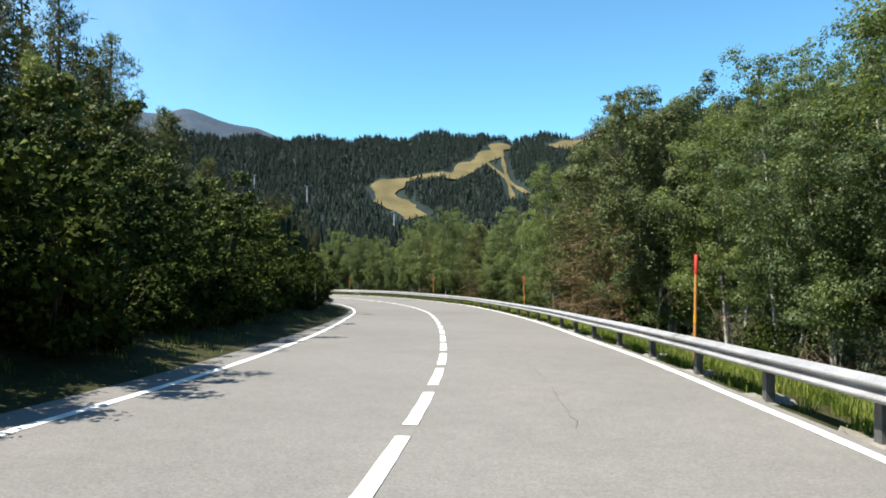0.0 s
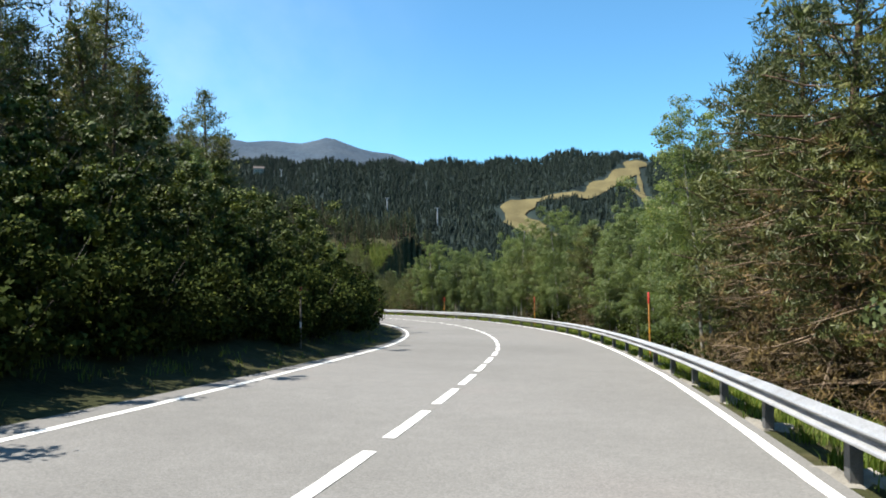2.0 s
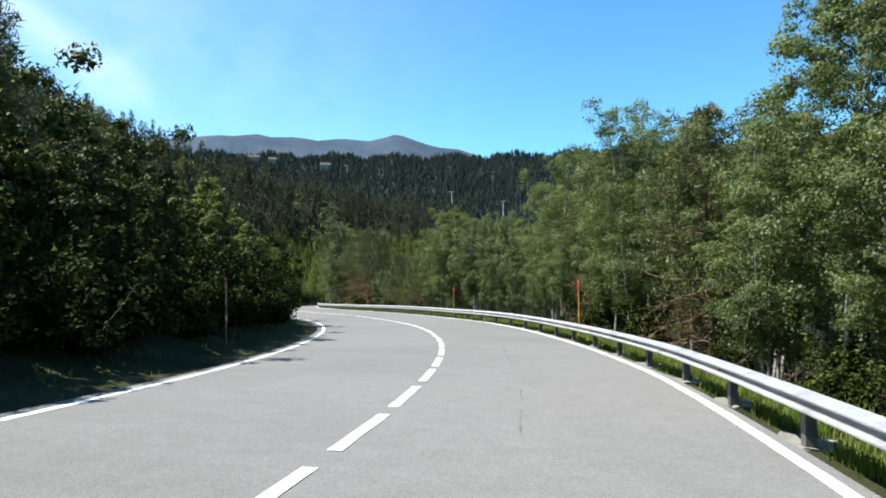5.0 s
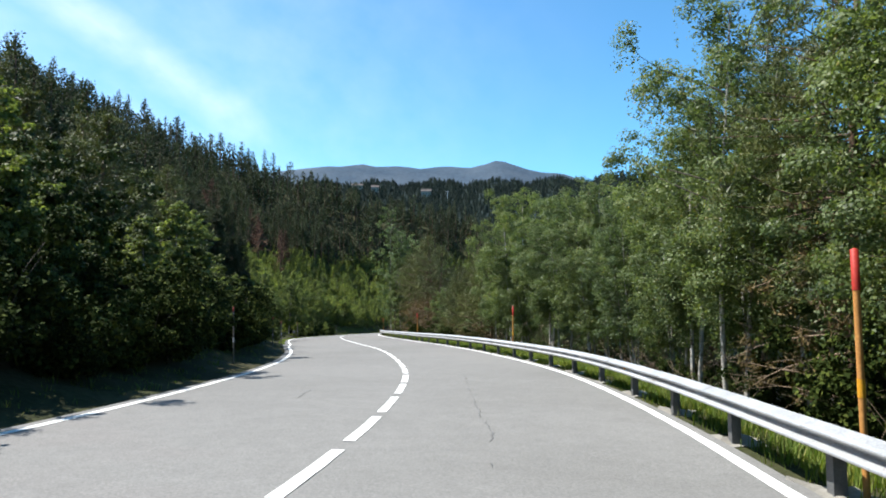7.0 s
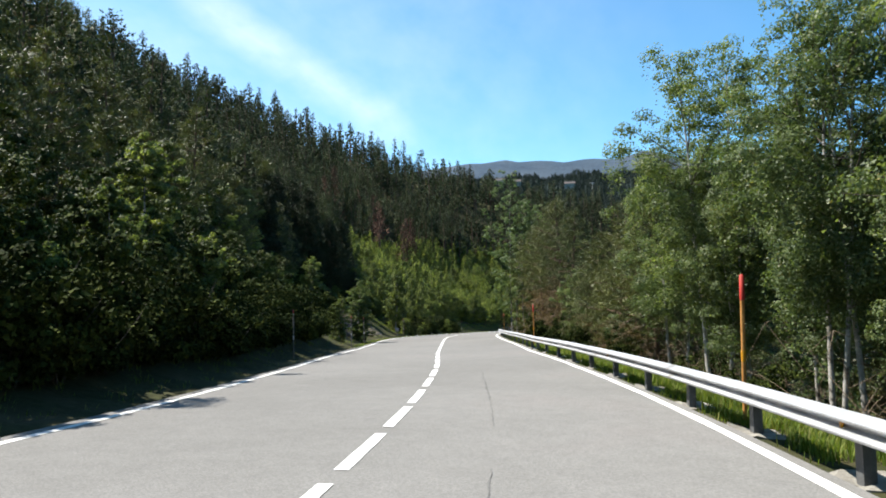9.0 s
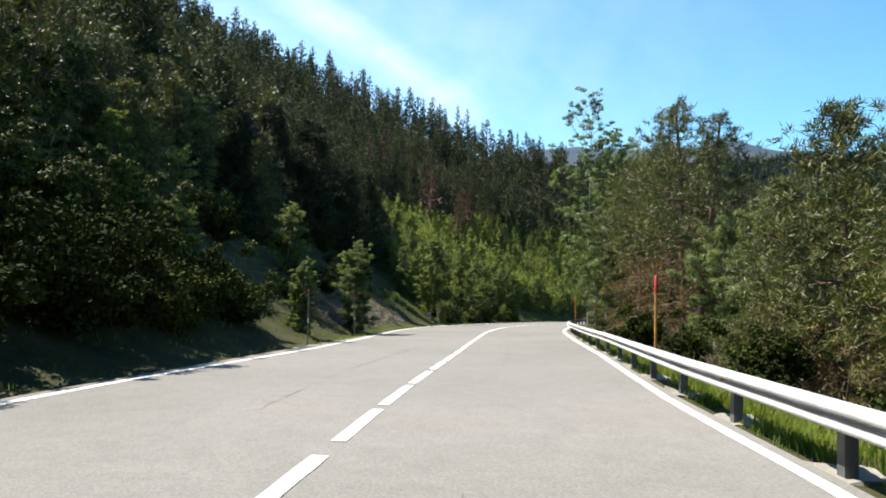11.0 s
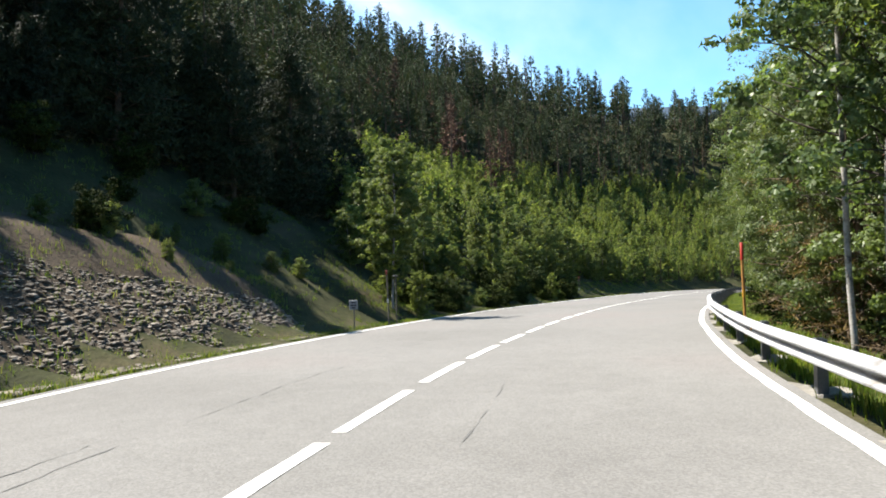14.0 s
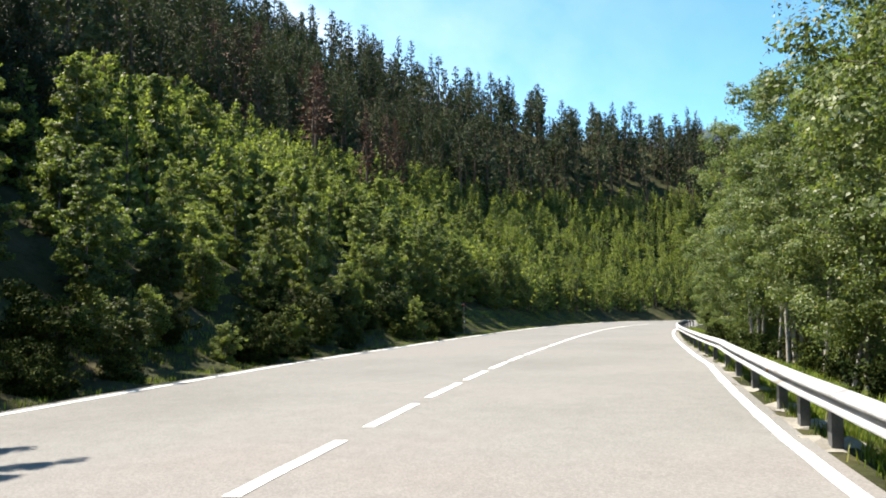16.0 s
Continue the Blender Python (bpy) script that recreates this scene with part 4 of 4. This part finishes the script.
plant_row(back_pines + back_birches, 78.4, 189.1, 3.6, 5.6, 9.0, 0.72, 0.98, 1, RIGHTS, 429)
plant_row(back_pines + back_birches, 78.4, 195.6, 5.37, 12.1, 17.9, 0.83, 1.15, 1, RIGHTS, 430)
plant_at(birches[2], 7.0, float(half_right(7.0)) + 2.3, 0.66, 0.4, RIGHTS)
plant_at(birches[4], 10.2, float(half_right(10.2)) + 3.2, 0.72, 2.6, RIGHTS)
plant_at(pines[0], 6.0, float(half_right(6.0)) + 4.2, 0.82, 1.1, RIGHTS)
plant_at(pines[1], 25.4, float(half_right(25.4)) + 2.6, 0.84, 0.6, RIGHTS)
plant_at(pines[2], 26.6, float(half_right(26.6)) + 2.0, 1.05, 3.3, RIGHTS)
plant_at(pines[1], 24.2, float(half_right(24.2)) + 2.3, 0.92, 4.1, RIGHTS)
plant_at(birches[2], 31.0, float(half_right(29.2)) + 2.0, 0.74, 2.0, RIGHTS)
plant_at(bare_pine, 57.3, float(half_right(57.3)) + 2.4, 0.68, 1.9, RIGHTS)
plant_at(birches[2], 60.0, float(half_right(60.0)) + 2.0, 0.78, 5.0, RIGHTS)
plant_at(birches[2], 53.0, float(half_right(53.0)) + 2.2, 0.80, 1.2, RIGHTS)
plant_at(pines[2], 49.0, float(half_right(49.0)) + 2.6, 0.95, 0.3, RIGHTS)
plant_at(birches[2], 78.3, float(half_right(78.3)) + 2.4, 0.80, 1.0, RIGHTS)
plant_row(back_birches, 31.1, 65.7, 2.8, 3.8, 5.4, 0.60, 0.74, 1, RIGHTS, 427)
plant_row(birches[2:3], 66.0, 76.0, 4.0, 2.6, 3.6, 0.62, 0.72, 1, RIGHTS, 425)
plant_row(shrubs[:2], -6.8, 170.5, 5.0, 1.7, 2.5, 0.37, 0.64, 1, "undergrowth behind the rail", 423)
plant_row(thickets, 3.0, 127.5, 1.3, 2.3, 4.4, 0.6, 0.95, 1, "undergrowth behind the rail", 426)
# left of the road: a dense hedge of broadleaf growth, shade in its leaf colour, with pines behind it
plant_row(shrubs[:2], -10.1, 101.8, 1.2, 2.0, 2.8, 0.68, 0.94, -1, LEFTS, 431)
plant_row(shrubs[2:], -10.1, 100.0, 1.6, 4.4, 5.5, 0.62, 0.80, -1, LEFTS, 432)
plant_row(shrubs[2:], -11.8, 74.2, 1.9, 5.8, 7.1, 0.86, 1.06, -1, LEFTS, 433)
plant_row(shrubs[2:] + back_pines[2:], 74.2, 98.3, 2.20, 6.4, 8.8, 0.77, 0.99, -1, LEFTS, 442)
plant_row(back_pines[2:] + birches[3:4] + shrubs[3:], -11.8, 74.2, 2.20, 8.2, 11.5, 0.73, 0.96, -1, LEFTS, 434)
plant_row(back_pines, -11.8, 74.2, 2.75, 12.8, 16.5, 0.92, 1.19, -1, LEFTS, 444)
plant_row(back_pines + birches[3:4], 74.2, 101.8, 2.76, 9.7, 13.2, 0.72, 0.99, -1, LEFTS, 443)
plant_row(back_pines + slim[:1], 97.0, 110.0, 1.4, 9.0, 12.0, 0.66, 0.92, -1, LEFTS, 451)
plant_row(slim[:1] + back_pines[2:], 95.0, 104.5, 1.2, 6.3, 9.5, 0.6, 0.86, -1, LEFTS, 452)
plant_row(slim, 60.0, 100.7, 2.2, 3.4, 6.2, 0.66, 1.0, -1, LEFTS, 435)
# single small trees on the open bank
plant_at(bank_tree, 104.9, -6.1, 0.50, 0.5, LEFTS)
plant_at(bank_tree, 112.0, -6.15, 0.78, 2.2, LEFTS)
plant_at(sapling, 132.9, -7.3, 1.0, 4.0, LEFTS)
plant_row(shrubs[:3] + slim[1:2] + slim[3:], 133.4, 168.0, 0.8, 1.1, 3.0, 0.34, 0.6, -1, LEFTS, 448)
plant_at(shrubs[1], 109.4, -8.0, 0.60, 1.0, LEFTS)
plant_at(slim[1], 113.0, -9.8, 0.92, 3.0, LEFTS)
plant_row(back_pines[2:] + spruces[:1] + birches[3:4], 109.5, 118.5, 1.05, 8.6, 10.8, 0.72, 1.0, -1, LEFTS, 436)
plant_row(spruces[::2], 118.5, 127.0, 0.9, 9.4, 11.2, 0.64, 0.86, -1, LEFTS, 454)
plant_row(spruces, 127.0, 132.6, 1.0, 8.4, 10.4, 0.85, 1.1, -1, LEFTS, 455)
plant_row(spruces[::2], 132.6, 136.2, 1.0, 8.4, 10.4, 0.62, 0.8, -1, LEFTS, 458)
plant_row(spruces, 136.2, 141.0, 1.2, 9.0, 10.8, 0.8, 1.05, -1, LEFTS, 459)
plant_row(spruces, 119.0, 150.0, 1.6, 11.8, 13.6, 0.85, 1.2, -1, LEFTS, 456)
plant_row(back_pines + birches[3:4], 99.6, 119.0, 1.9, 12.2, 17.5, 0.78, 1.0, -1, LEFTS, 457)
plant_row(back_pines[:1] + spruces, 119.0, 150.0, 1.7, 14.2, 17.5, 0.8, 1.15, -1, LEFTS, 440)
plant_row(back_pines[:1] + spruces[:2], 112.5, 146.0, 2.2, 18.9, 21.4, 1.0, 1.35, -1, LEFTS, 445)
plant_row(back_pines, 99.5, 112.5, 2.60, 18.3, 20.7, 0.71, 0.89, -1, LEFTS, 450)
plant_row(back_pines, 106.4, 135.1, 2.76, 22.6, 26.4, 1.13, 1.41, -1, LEFTS, 446)
plant_at(aspen, 117.0, float(half_right(117.0)) + 1.75, 1.12, 0.7, RIGHTS)
plant_at(aspen, 119.6, float(half_right(119.6)) + 2.9, 0.95, 3.7, RIGHTS)
plant_row(birches[1:2] + birches[3:], 115.5, 123.7, 2.13, 3.8, 5.3, 1.07, 1.32, 1, RIGHTS, 428)
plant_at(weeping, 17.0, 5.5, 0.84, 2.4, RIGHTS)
plant_at(back_pines[1], 55.2, -15.1, 1.14, 1.0, LEFTS)
plant_row(shrubs[:2] + slim[1:2], 99.6, 116.0, 1.79, 3.8, 7.8, 0.48, 0.84, -1, LEFTS, 441)
plant_row(shrubs[:2] + slim[3:], 114.9, 135.1, 1.52, 5.1, 9.5, 0.32, 0.63, -1, LEFTS, 447)
plant_row(slim[1:2] + slim[3:], 120.5, 130.0, 1.01, 3.5, 5.8, 0.15, 0.30, -1, LEFTS, 449)
plant_row(back_pines, 103.0, 111.0, 1.9, 9.8, 12.2, 0.66, 0.9, -1, LEFTS, 453)
plant_at(pines[0], 122.4, float(half_right(122.4)) + 2.6, 0.86, 0.9, RIGHTS)
plant_row(slim, 135.8, 206.1, 1.5, 3.6, 5.2, 0.66, 1.0, -1, LEFTS, 437)
plant_row(slim, 139.0, 211.2, 1.6, 5.6, 8.6, 0.70, 1.1, -1, LEFTS, 438)
plant_row(slim, 150.0, 211.2, 1.80, 10.1, 14.2, 0.84, 1.22, -1, LEFTS, 439)
r = np.random.RandomState(77)
for kind in back_pines + spruces + thickets + birches + back_birches + slim + pines + shrubs + [weeping, aspen, bank_tree, sapling, bare_pine]:
    p = on_road(-26 + 14 * r.rand(), 16 + 12 * r.rand())
    kind.matrix_basis = Matrix.Translation((p[0], p[1], float(height(p[:1], p[1:2])[0])))
    tagged(kind, group=RIGHTS)

# ---- woods ----
def wood_kinds(branches, blades, size, seed):
    return [mid_pine(seed + i, 1.0, w, lo, int(branches * (1 - 0.5 * lo)), blades, size, 0.9, pt) for i, (w, lo, pt) in enumerate([(0.21, 0.2, 0.75), (0.18, 0.45, 1.2), (0.2, 0.12, 0.7), (0.19, 0.52, 1.4), (0.18, 0.25, 0.8)])]


n = 30000
wx, wy = rnd.uniform(-225, 0, n), rnd.uniform(-20, 330, n)
s, lat, zr = road_coords(wx, wy)
u = -lat - half_left(s)
lo_edge = np.interp(s, [0, 66, 96, 108, 133, 158, 223], [20, 19, 13, 13, 13, 21, 26]) + 2 * rough(wx, wy, 25.0, 9)
ok = (u > lo_edge) & (lat < 0) & (u < 128)
wx, wy = wx[ok][:4600], wy[ok][:4600]
wp = np.stack([wx, wy, height(wx, wy)], 1)
s, lat, zr = road_coords(wx, wy)
close = (-lat < 48) & (s > 40) & (s < 215)
tagged(scatter("woods", wood_kinds(50, 22, 0.021, 71), wp[close], rnd.uniform(6.5, 12, close.sum()), [FAR_LEAF, PINE_BARK], rnd), "dense dark conifer wood on the hillside", "woods", kind="stuff")
tagged(scatter("woods", wood_kinds(34, 10, 0.036, 76), wp[~close], rnd.uniform(6.5, 12, (~close).sum()), [FAR_LEAF, PINE_BARK], rnd), "dense dark conifer wood higher on the hillside", "woods", kind="stuff")

young = [mid_pine(81 + i, 1.0, w, 0.03, 28, 10, 0.054, 0.9, pt) for i, (w, pt) in enumerate(((0.24, 1.0), (0.30, 1.6), (0.20, 0.9)))]
n = 24000
wx, wy = rnd.uniform(-150, 0, n), rnd.uniform(70, 280, n)
s, lat, zr = road_coords(wx, wy)
u = -lat - half_left(s)
hi_edge = np.interp(s, [0, 136, 146, 158, 223], [0, 10, 13, 22, 28])
ok = (u > np.interp(s, [0, 108, 134, 170, 189, 250], [12, 14, 10, 10, 3, 3])) & (lat < 0) & (u < hi_edge)
ok &= np.hypot(wx + 91.5, (wy - 173) * 0.8) > 5.5
wx, wy = wx[ok][:2600], wy[ok][:2600]
wp = np.stack([wx, wy, height(wx, wy)], 1)
tagged(scatter("young_woods", young, wp, rnd.uniform(2.2, 4.8, len(wp)), [YOUNG_LEAF, PINE_BARK], rnd), "bright green young trees at the foot of the hillside", "woods", kind="stuff")


n = 9000
wx, wy = rnd.uniform(-150, 160, n), rnd.uniform(-40, 300, n)
s, lat, zr = road_coords(wx, wy)
ok = (lat > 20) & (lat < 130)
wx, wy = wx[ok][:900], wy[ok][:900]
wp = np.stack([wx, wy, height(wx, wy)], 1)
tagged(scatter("valley_woods", wood_kinds(26, 8, 0.05, 86), wp, rnd.uniform(5, 9, len(wp)), [FAR_LEAF, PINE_BARK], rnd), "dense conifer wood falling away below the road", "woods", kind="stuff")

dead = surface("dead_needles", [(0.3, (0.075, 0.036, 0.022)), (0.7, (0.15, 0.075, 0.045))], 0.8, 0.9, 6.0)
r = np.random.RandomState(21)
q = np.stack([-99 + r.normal(0, 7, 11), 158 + r.normal(0, 8, 11)], 1)
tagged(scatter("dead_pines", wood_kinds(44, 18, 0.022, 171), np.c_[q, height(q[:, 0], q[:, 1])], r.uniform(8, 12, 11), [dead, PINE_BARK], r), "dead reddish brown pines on the hillside", "trees", kind="stuff")

# ---- the far mountain: clearings, woods, lift towers, houses ----
def far_place(az, el):
    """Where the way from the road's start, az degrees left and el degrees up, meets the far mountain."""
    az -= 1.2
    d = np.arange(560, 1500, 5.0)
    x, y = -math.sin(radians(az)) * d, math.cos(radians(az)) * d
    gap = height(x, y) - (1.4 + d * math.tan(radians(el)))
    k = int(np.argmax(gap > 0)) if (gap > 0).any() else int(gap.argmax())
    return np.array([x[k], y[k]])


def clearing(name, ways, wide, label):
    pts = np.array([far_place(a, e) for a, e in ways])
    fine = spline(np.c_[pts, np.zeros(len(pts))], 12.0)[:, :2]
    t = np.gradient(fine, axis=0)
    t /= np.linalg.norm(t, axis=1)[:, None]
    side = np.stack([t[:, 1], -t[:, 0]], 1)
    r = np.random.RandomState(len(ways))
    w = wide * (1 + 0.25 * np.sin(np.arange(len(fine)) * 0.7) + r.normal(0, 0.08, len(fine)))
    cols = []
    for c in np.linspace(-1, 1, 5):
        q = fine + side * (w * c)[:, None]
        cols.append(np.c_[q, height(q[:, 0], q[:, 1]) + 2.0])
    v = np.stack(cols, 1).reshape(-1, 3)
    tagged(new(name, mesh_of(name, v, grid_faces(len(fine), 5), PISTE, smooth=True)), label, "ski slope", kind="structure")
    return fine, wide


clear = [clearing("ski_slope", [(-3.6, 7.7), (-3.1, 6.9), (-1.2, 5.9), (1.5, 5.1), (4.6, 4.7), (6.1, 4.0), (6.0, 3.2), (4.6, 2.2), (3.3, 1.4)], 17, "dry tan grass ski slope on the wooded mountain"),
         clearing("forest_cut", [(-2.2, 6.4), (-4.0, 4.8), (-5.9, 3.4)], 3.5, "narrow tan cut through the mountain's woods"),
         clearing("forest_cut", [(-3.6, 7.1), (-4.0, 5.2), (-4.7, 2.8)], 3, "narrow tan cut through the mountain's woods"),
         clearing("bare_ridge", [(-8.2, 7.2), (-10.5, 7.9), (-13.0, 8.6)], 16, "dry tan ridge above the woods")]
small = [far_conifer(91 + i, 1.0, w, 2, 4, tr) for i, (w, tr) in enumerate([(0.2, 0.1), (0.26, 0.15), (0.17, 0.05)])]
n = 35000
az, dd = np.radians(rnd.uniform(-42, 50, n)), np.sqrt(rnd.uniform(300**2, 1420**2, n))
fx, fy = -np.sin(az) * dd, np.cos(az) * dd
ok = np.ones(n, bool)
for fine, wide in clear:
    for q in fine[::1]:
        ok &= (fx - q[0]) ** 2 + (fy - q[1]) ** 2 > (wide + 9) ** 2
fx, fy = fx[ok], fy[ok]
fp = np.stack([fx, fy, height(fx, fy)], 1)
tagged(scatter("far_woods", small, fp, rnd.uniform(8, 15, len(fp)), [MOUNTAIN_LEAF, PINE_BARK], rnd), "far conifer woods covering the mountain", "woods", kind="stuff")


def lift_tower(az, el):
    p = far_place(az, el)
    top = tagged(new("lift_tower"), "far white ski lift tower above the trees", "lift tower", "ski lift towers")
    top.matrix_basis = Matrix.Translation((p[0], p[1], float(height(p[:1], p[1:2])[0]))) @ Matrix.Rotation(radians(az + 30), 4, "Z")
    v, f = tube([(0, 0, -1), (0, 0, 22)], [0.7, 0.5], 8)
    part_of("mast", mesh_of("mast", v, f, WHITE, smooth=True), top)
    part_of("crossarm", box_mesh("crossarm", (7, 0.7, 0.7), WHITE, 0.1, (0, 0, 22)), top)


for a, e in ((16.8, 3.6), (12.6, 2.7), (5.4, 0.2), (25.5, 6.2)):
    lift_tower(a, e)


def far_house(az, el, wide):
    p = far_place(az, el)
    top = tagged(new("house"), "far plastered house with a dark pitched roof", "house", "far houses")
    top.matrix_basis = Matrix.Translation((p[0], p[1], float(height(p[:1], p[1:2])[0]) + 2)) @ Matrix.Rotation(radians(az), 4, "Z")
    part_of("wall", box_mesh("wall", (wide, 9, 10), WALL, 0.05, (0, 0, 5)), top)
    v = np.array([(-wide / 2 - 0.6, -5.2, 9.9), (wide / 2 + 0.6, -5.2, 9.9), (wide / 2 + 0.6, 5.2, 9.9), (-wide / 2 - 0.6, 5.2, 9.9), (-wide / 2 - 0.6, 0, 14), (wide / 2 + 0.6, 0, 14)])
    part_of("roof", mesh_of("roof", v, np.array([(0, 1, 5), (0, 5, 4), (2, 3, 4), (2, 4, 5), (3, 0, 4), (1, 2, 5)]), ROOF), top)
    for k in range(3):
        part_of("window", box_mesh("window", (1.6, 0.2, 1.8), DARK, 0.0, ((k - 1) * wide / 3.4, -4.55, 6)), top)


for a, e, w in ((33.0, 7.4, 20), (27.3, 6.8, 17), (31.5, 7.2, 13)):
    far_house(a, e, w)


# ---- grass, scree ----
def grass(name, spots, tall, label, blades=13):
    """Tufts of bent blades at the given places."""
    r = np.random.RandomState(len(spots))
    n = len(spots) * blades
    root = np.repeat(spots, blades, 0) + np.c_[r.normal(0, 0.075, (n, 2)), np.zeros(n) - 0.02]
    a = r.uniform(0, 6.283, n)
    t = tall * r.uniform(0.4, 1.2, n)
    out = np.stack([np.cos(a), np.sin(a), np.zeros(n)], 1) * (t * r.uniform(0.15, 0.6, n))[:, None]
    w = np.stack([-np.sin(a), np.cos(a), np.zeros(n)], 1) * (0.003 + 0.02 * t)[:, None]
    mid = root + out * 0.4 + np.c_[np.zeros((n, 2)), t * 0.6]
    tip = root + out + np.c_[np.zeros((n, 2)), t]
    v = np.stack([root - w, root + w, mid + w * 0.8, mid - w * 0.8, tip], 1).reshape(-1, 3)
    b = np.arange(n)[:, None] * 5
    f = np.concatenate([b + [0, 1, 2], b + [0, 2, 3], b + [3, 2, 4]])
    tagged(new(name, mesh_of(name, v, f, GRASS)), label, "grass", kind="stuff")


def strip_spots(s0, s1, a0, a1, side, per_m, seed):
    r = np.random.RandomState(seed)
    n = int((s1 - s0) * per_m)
    s = r.uniform(s0, s1, n)
    edge = half_right(s) if side > 0 else half_left(s)
    p = on_road(s, side * (edge + r.uniform(a0, a1, n)))
    keep = rough(p[:, 0], p[:, 1], 3.0, seed) > -1.1
    if side > 0:
        bare = np.abs(s[:, None] - post_at[None]).min(1) < 0.36
        keep &= ~(bare & (np.linalg.norm(p[:, :2] - on_road(s, edge)[:, :2], axis=1) < 0.75))
    p = p[keep]
    p[:, 2] = height(p[:, 0], p[:, 1])
    return p


grass("verge_grass", np.concatenate([strip_spots(-6.8, 183.2, 0.46, 1.3, 1, 80, 1), strip_spots(-6.8, 183.2, 1.1, 2.6, 1, 36, 2)]), 0.19, "lush green verge grass under the guard rail", 13)
grass("bank_grass", np.concatenate([strip_spots(102.3, 135.0, 0.42, 1.6, -1, 90, 3), strip_spots(-6.8, 103.0, 0.75, 2.4, -1, 9, 4), strip_spots(103.0, 202.3, 0.8, 5.0, -1, 22, 5), strip_spots(99.5, 136.4, 3.5, 10.0, -1, 60, 6), strip_spots(131.3, 207.2, 0.5, 3.6, -1, 80, 7), strip_spots(114.0, 126.0, 1.0, 4.4, -1, 42, 8)]), 0.16, "rough grass along the foot of the bank", 8)

stones = []
for k in range(6):
    bm = bmesh.new()
    bmesh.ops.create_icosphere(bm, subdivisions=1, radius=1.0)
    r = np.random.RandomState(k)
    for v in bm.verts:
        v.co = Vector((v.co.x * 1.0, v.co.y * 0.75, v.co.z * 0.26)) * r.uniform(0.65, 1.15)
    me = bpy.data.meshes.new("stone")
    bm.to_mesh(me)
    me.materials.append(STONE)
    stones.append((me, np.array([v.co for v in bm.verts]), np.array([[v.index for v in f.verts] for f in bm.faces])))
    bm.free()
r = np.random.RandomState(5)
for k in range(260):
    s = r.uniform(115.5, 124.5)
    p = on_road(s, -half_left(s) - 0.75 - 3.2 * r.rand() ** 1.4 * (0.5 + 0.5 * (125 - s) / 9))
    o = part_of("stone", stones[k % 6][0], ground)
    sz = 0.05 + 0.13 * r.rand() ** 2
    o.matrix_basis = Matrix.Translation((p[0], p[1], float(height(p[:1], p[1:2])[0]) + 0.05)) @ Euler((r.normal(0, 0.4), r.normal(0, 0.5), r.uniform(0, 6.28))).to_matrix().to_4x4() @ Matrix.Scale(sz, 4)
s = np.concatenate([r.uniform(115.5, 125, 5500), r.uniform(108, 116, 800)])
p = on_road(s, -half_left(s) - np.concatenate([0.7 + 3.8 * r.rand(5500) ** 1.3 * (0.45 + 0.55 * (125.5 - s[:5500]) / 9.5), r.uniform(0.9, 5.2, 800)]))
p[:, 2] = height(p[:, 0], p[:, 1]) + 0.055 * (s > 110.5)
tagged(scatter("scree", [(v, f, np.zeros(len(f))) for me, v, f in stones], p, 0.035 + 0.095 * r.rand(len(p)) ** 2.5, [STONE], r), "loose brown scree on the open bank", "stones", kind="stuff")


r = np.random.RandomState(15)
f = r.rand(170)
q = np.stack([-98 + 10.5 * f + r.normal(0, 0.5, 170), 171.5 + 6 * f + r.normal(0, 0.8, 170)], 1)
tagged(scatter("outcrop", [(v, f3, np.zeros(len(f3))) for me, v, f3 in stones], np.c_[q, height(q[:, 0], q[:, 1]) + 0.1], 0.25 + 0.75 * r.rand(170) ** 2, [STONE], r), "pale broken rock showing among the young trees", "stones", kind="stuff")


def earth_patch(s0, s1, u0, u1, lift, label):
    """Bare earth lying on the bank."""
    ss, uu = np.arange(s0, s1, 0.6), np.linspace(u0, u1, 14)
    r = np.random.RandomState(int(s0))
    rows = []
    for s in ss:
        f = math.sin(math.pi * (s - s0) / (s1 - s0)) ** 0.5
        q = on_road(np.full(14, s), -half_left(s) - (u0 + (uu - u0) * (0.35 + 0.65 * f) + r.normal(0, 0.08, 14)))
        edge = np.minimum(np.arange(14), np.arange(14)[::-1]) > 0
        q[:, 2] = height(q[:, 0], q[:, 1]) + np.where(edge & (f > 0.3), lift, -0.25)
        rows.append(q)
    tagged(new("bare_bank", mesh_of("bare_bank", np.array(rows).reshape(-1, 3), grid_faces(len(ss), 14), EARTH, smooth=True)), label, "earth", kind="structure")


earth_patch(110.0, 125.5, 0.8, 6.4, 0.05, "bare brown earth of the cut bank")
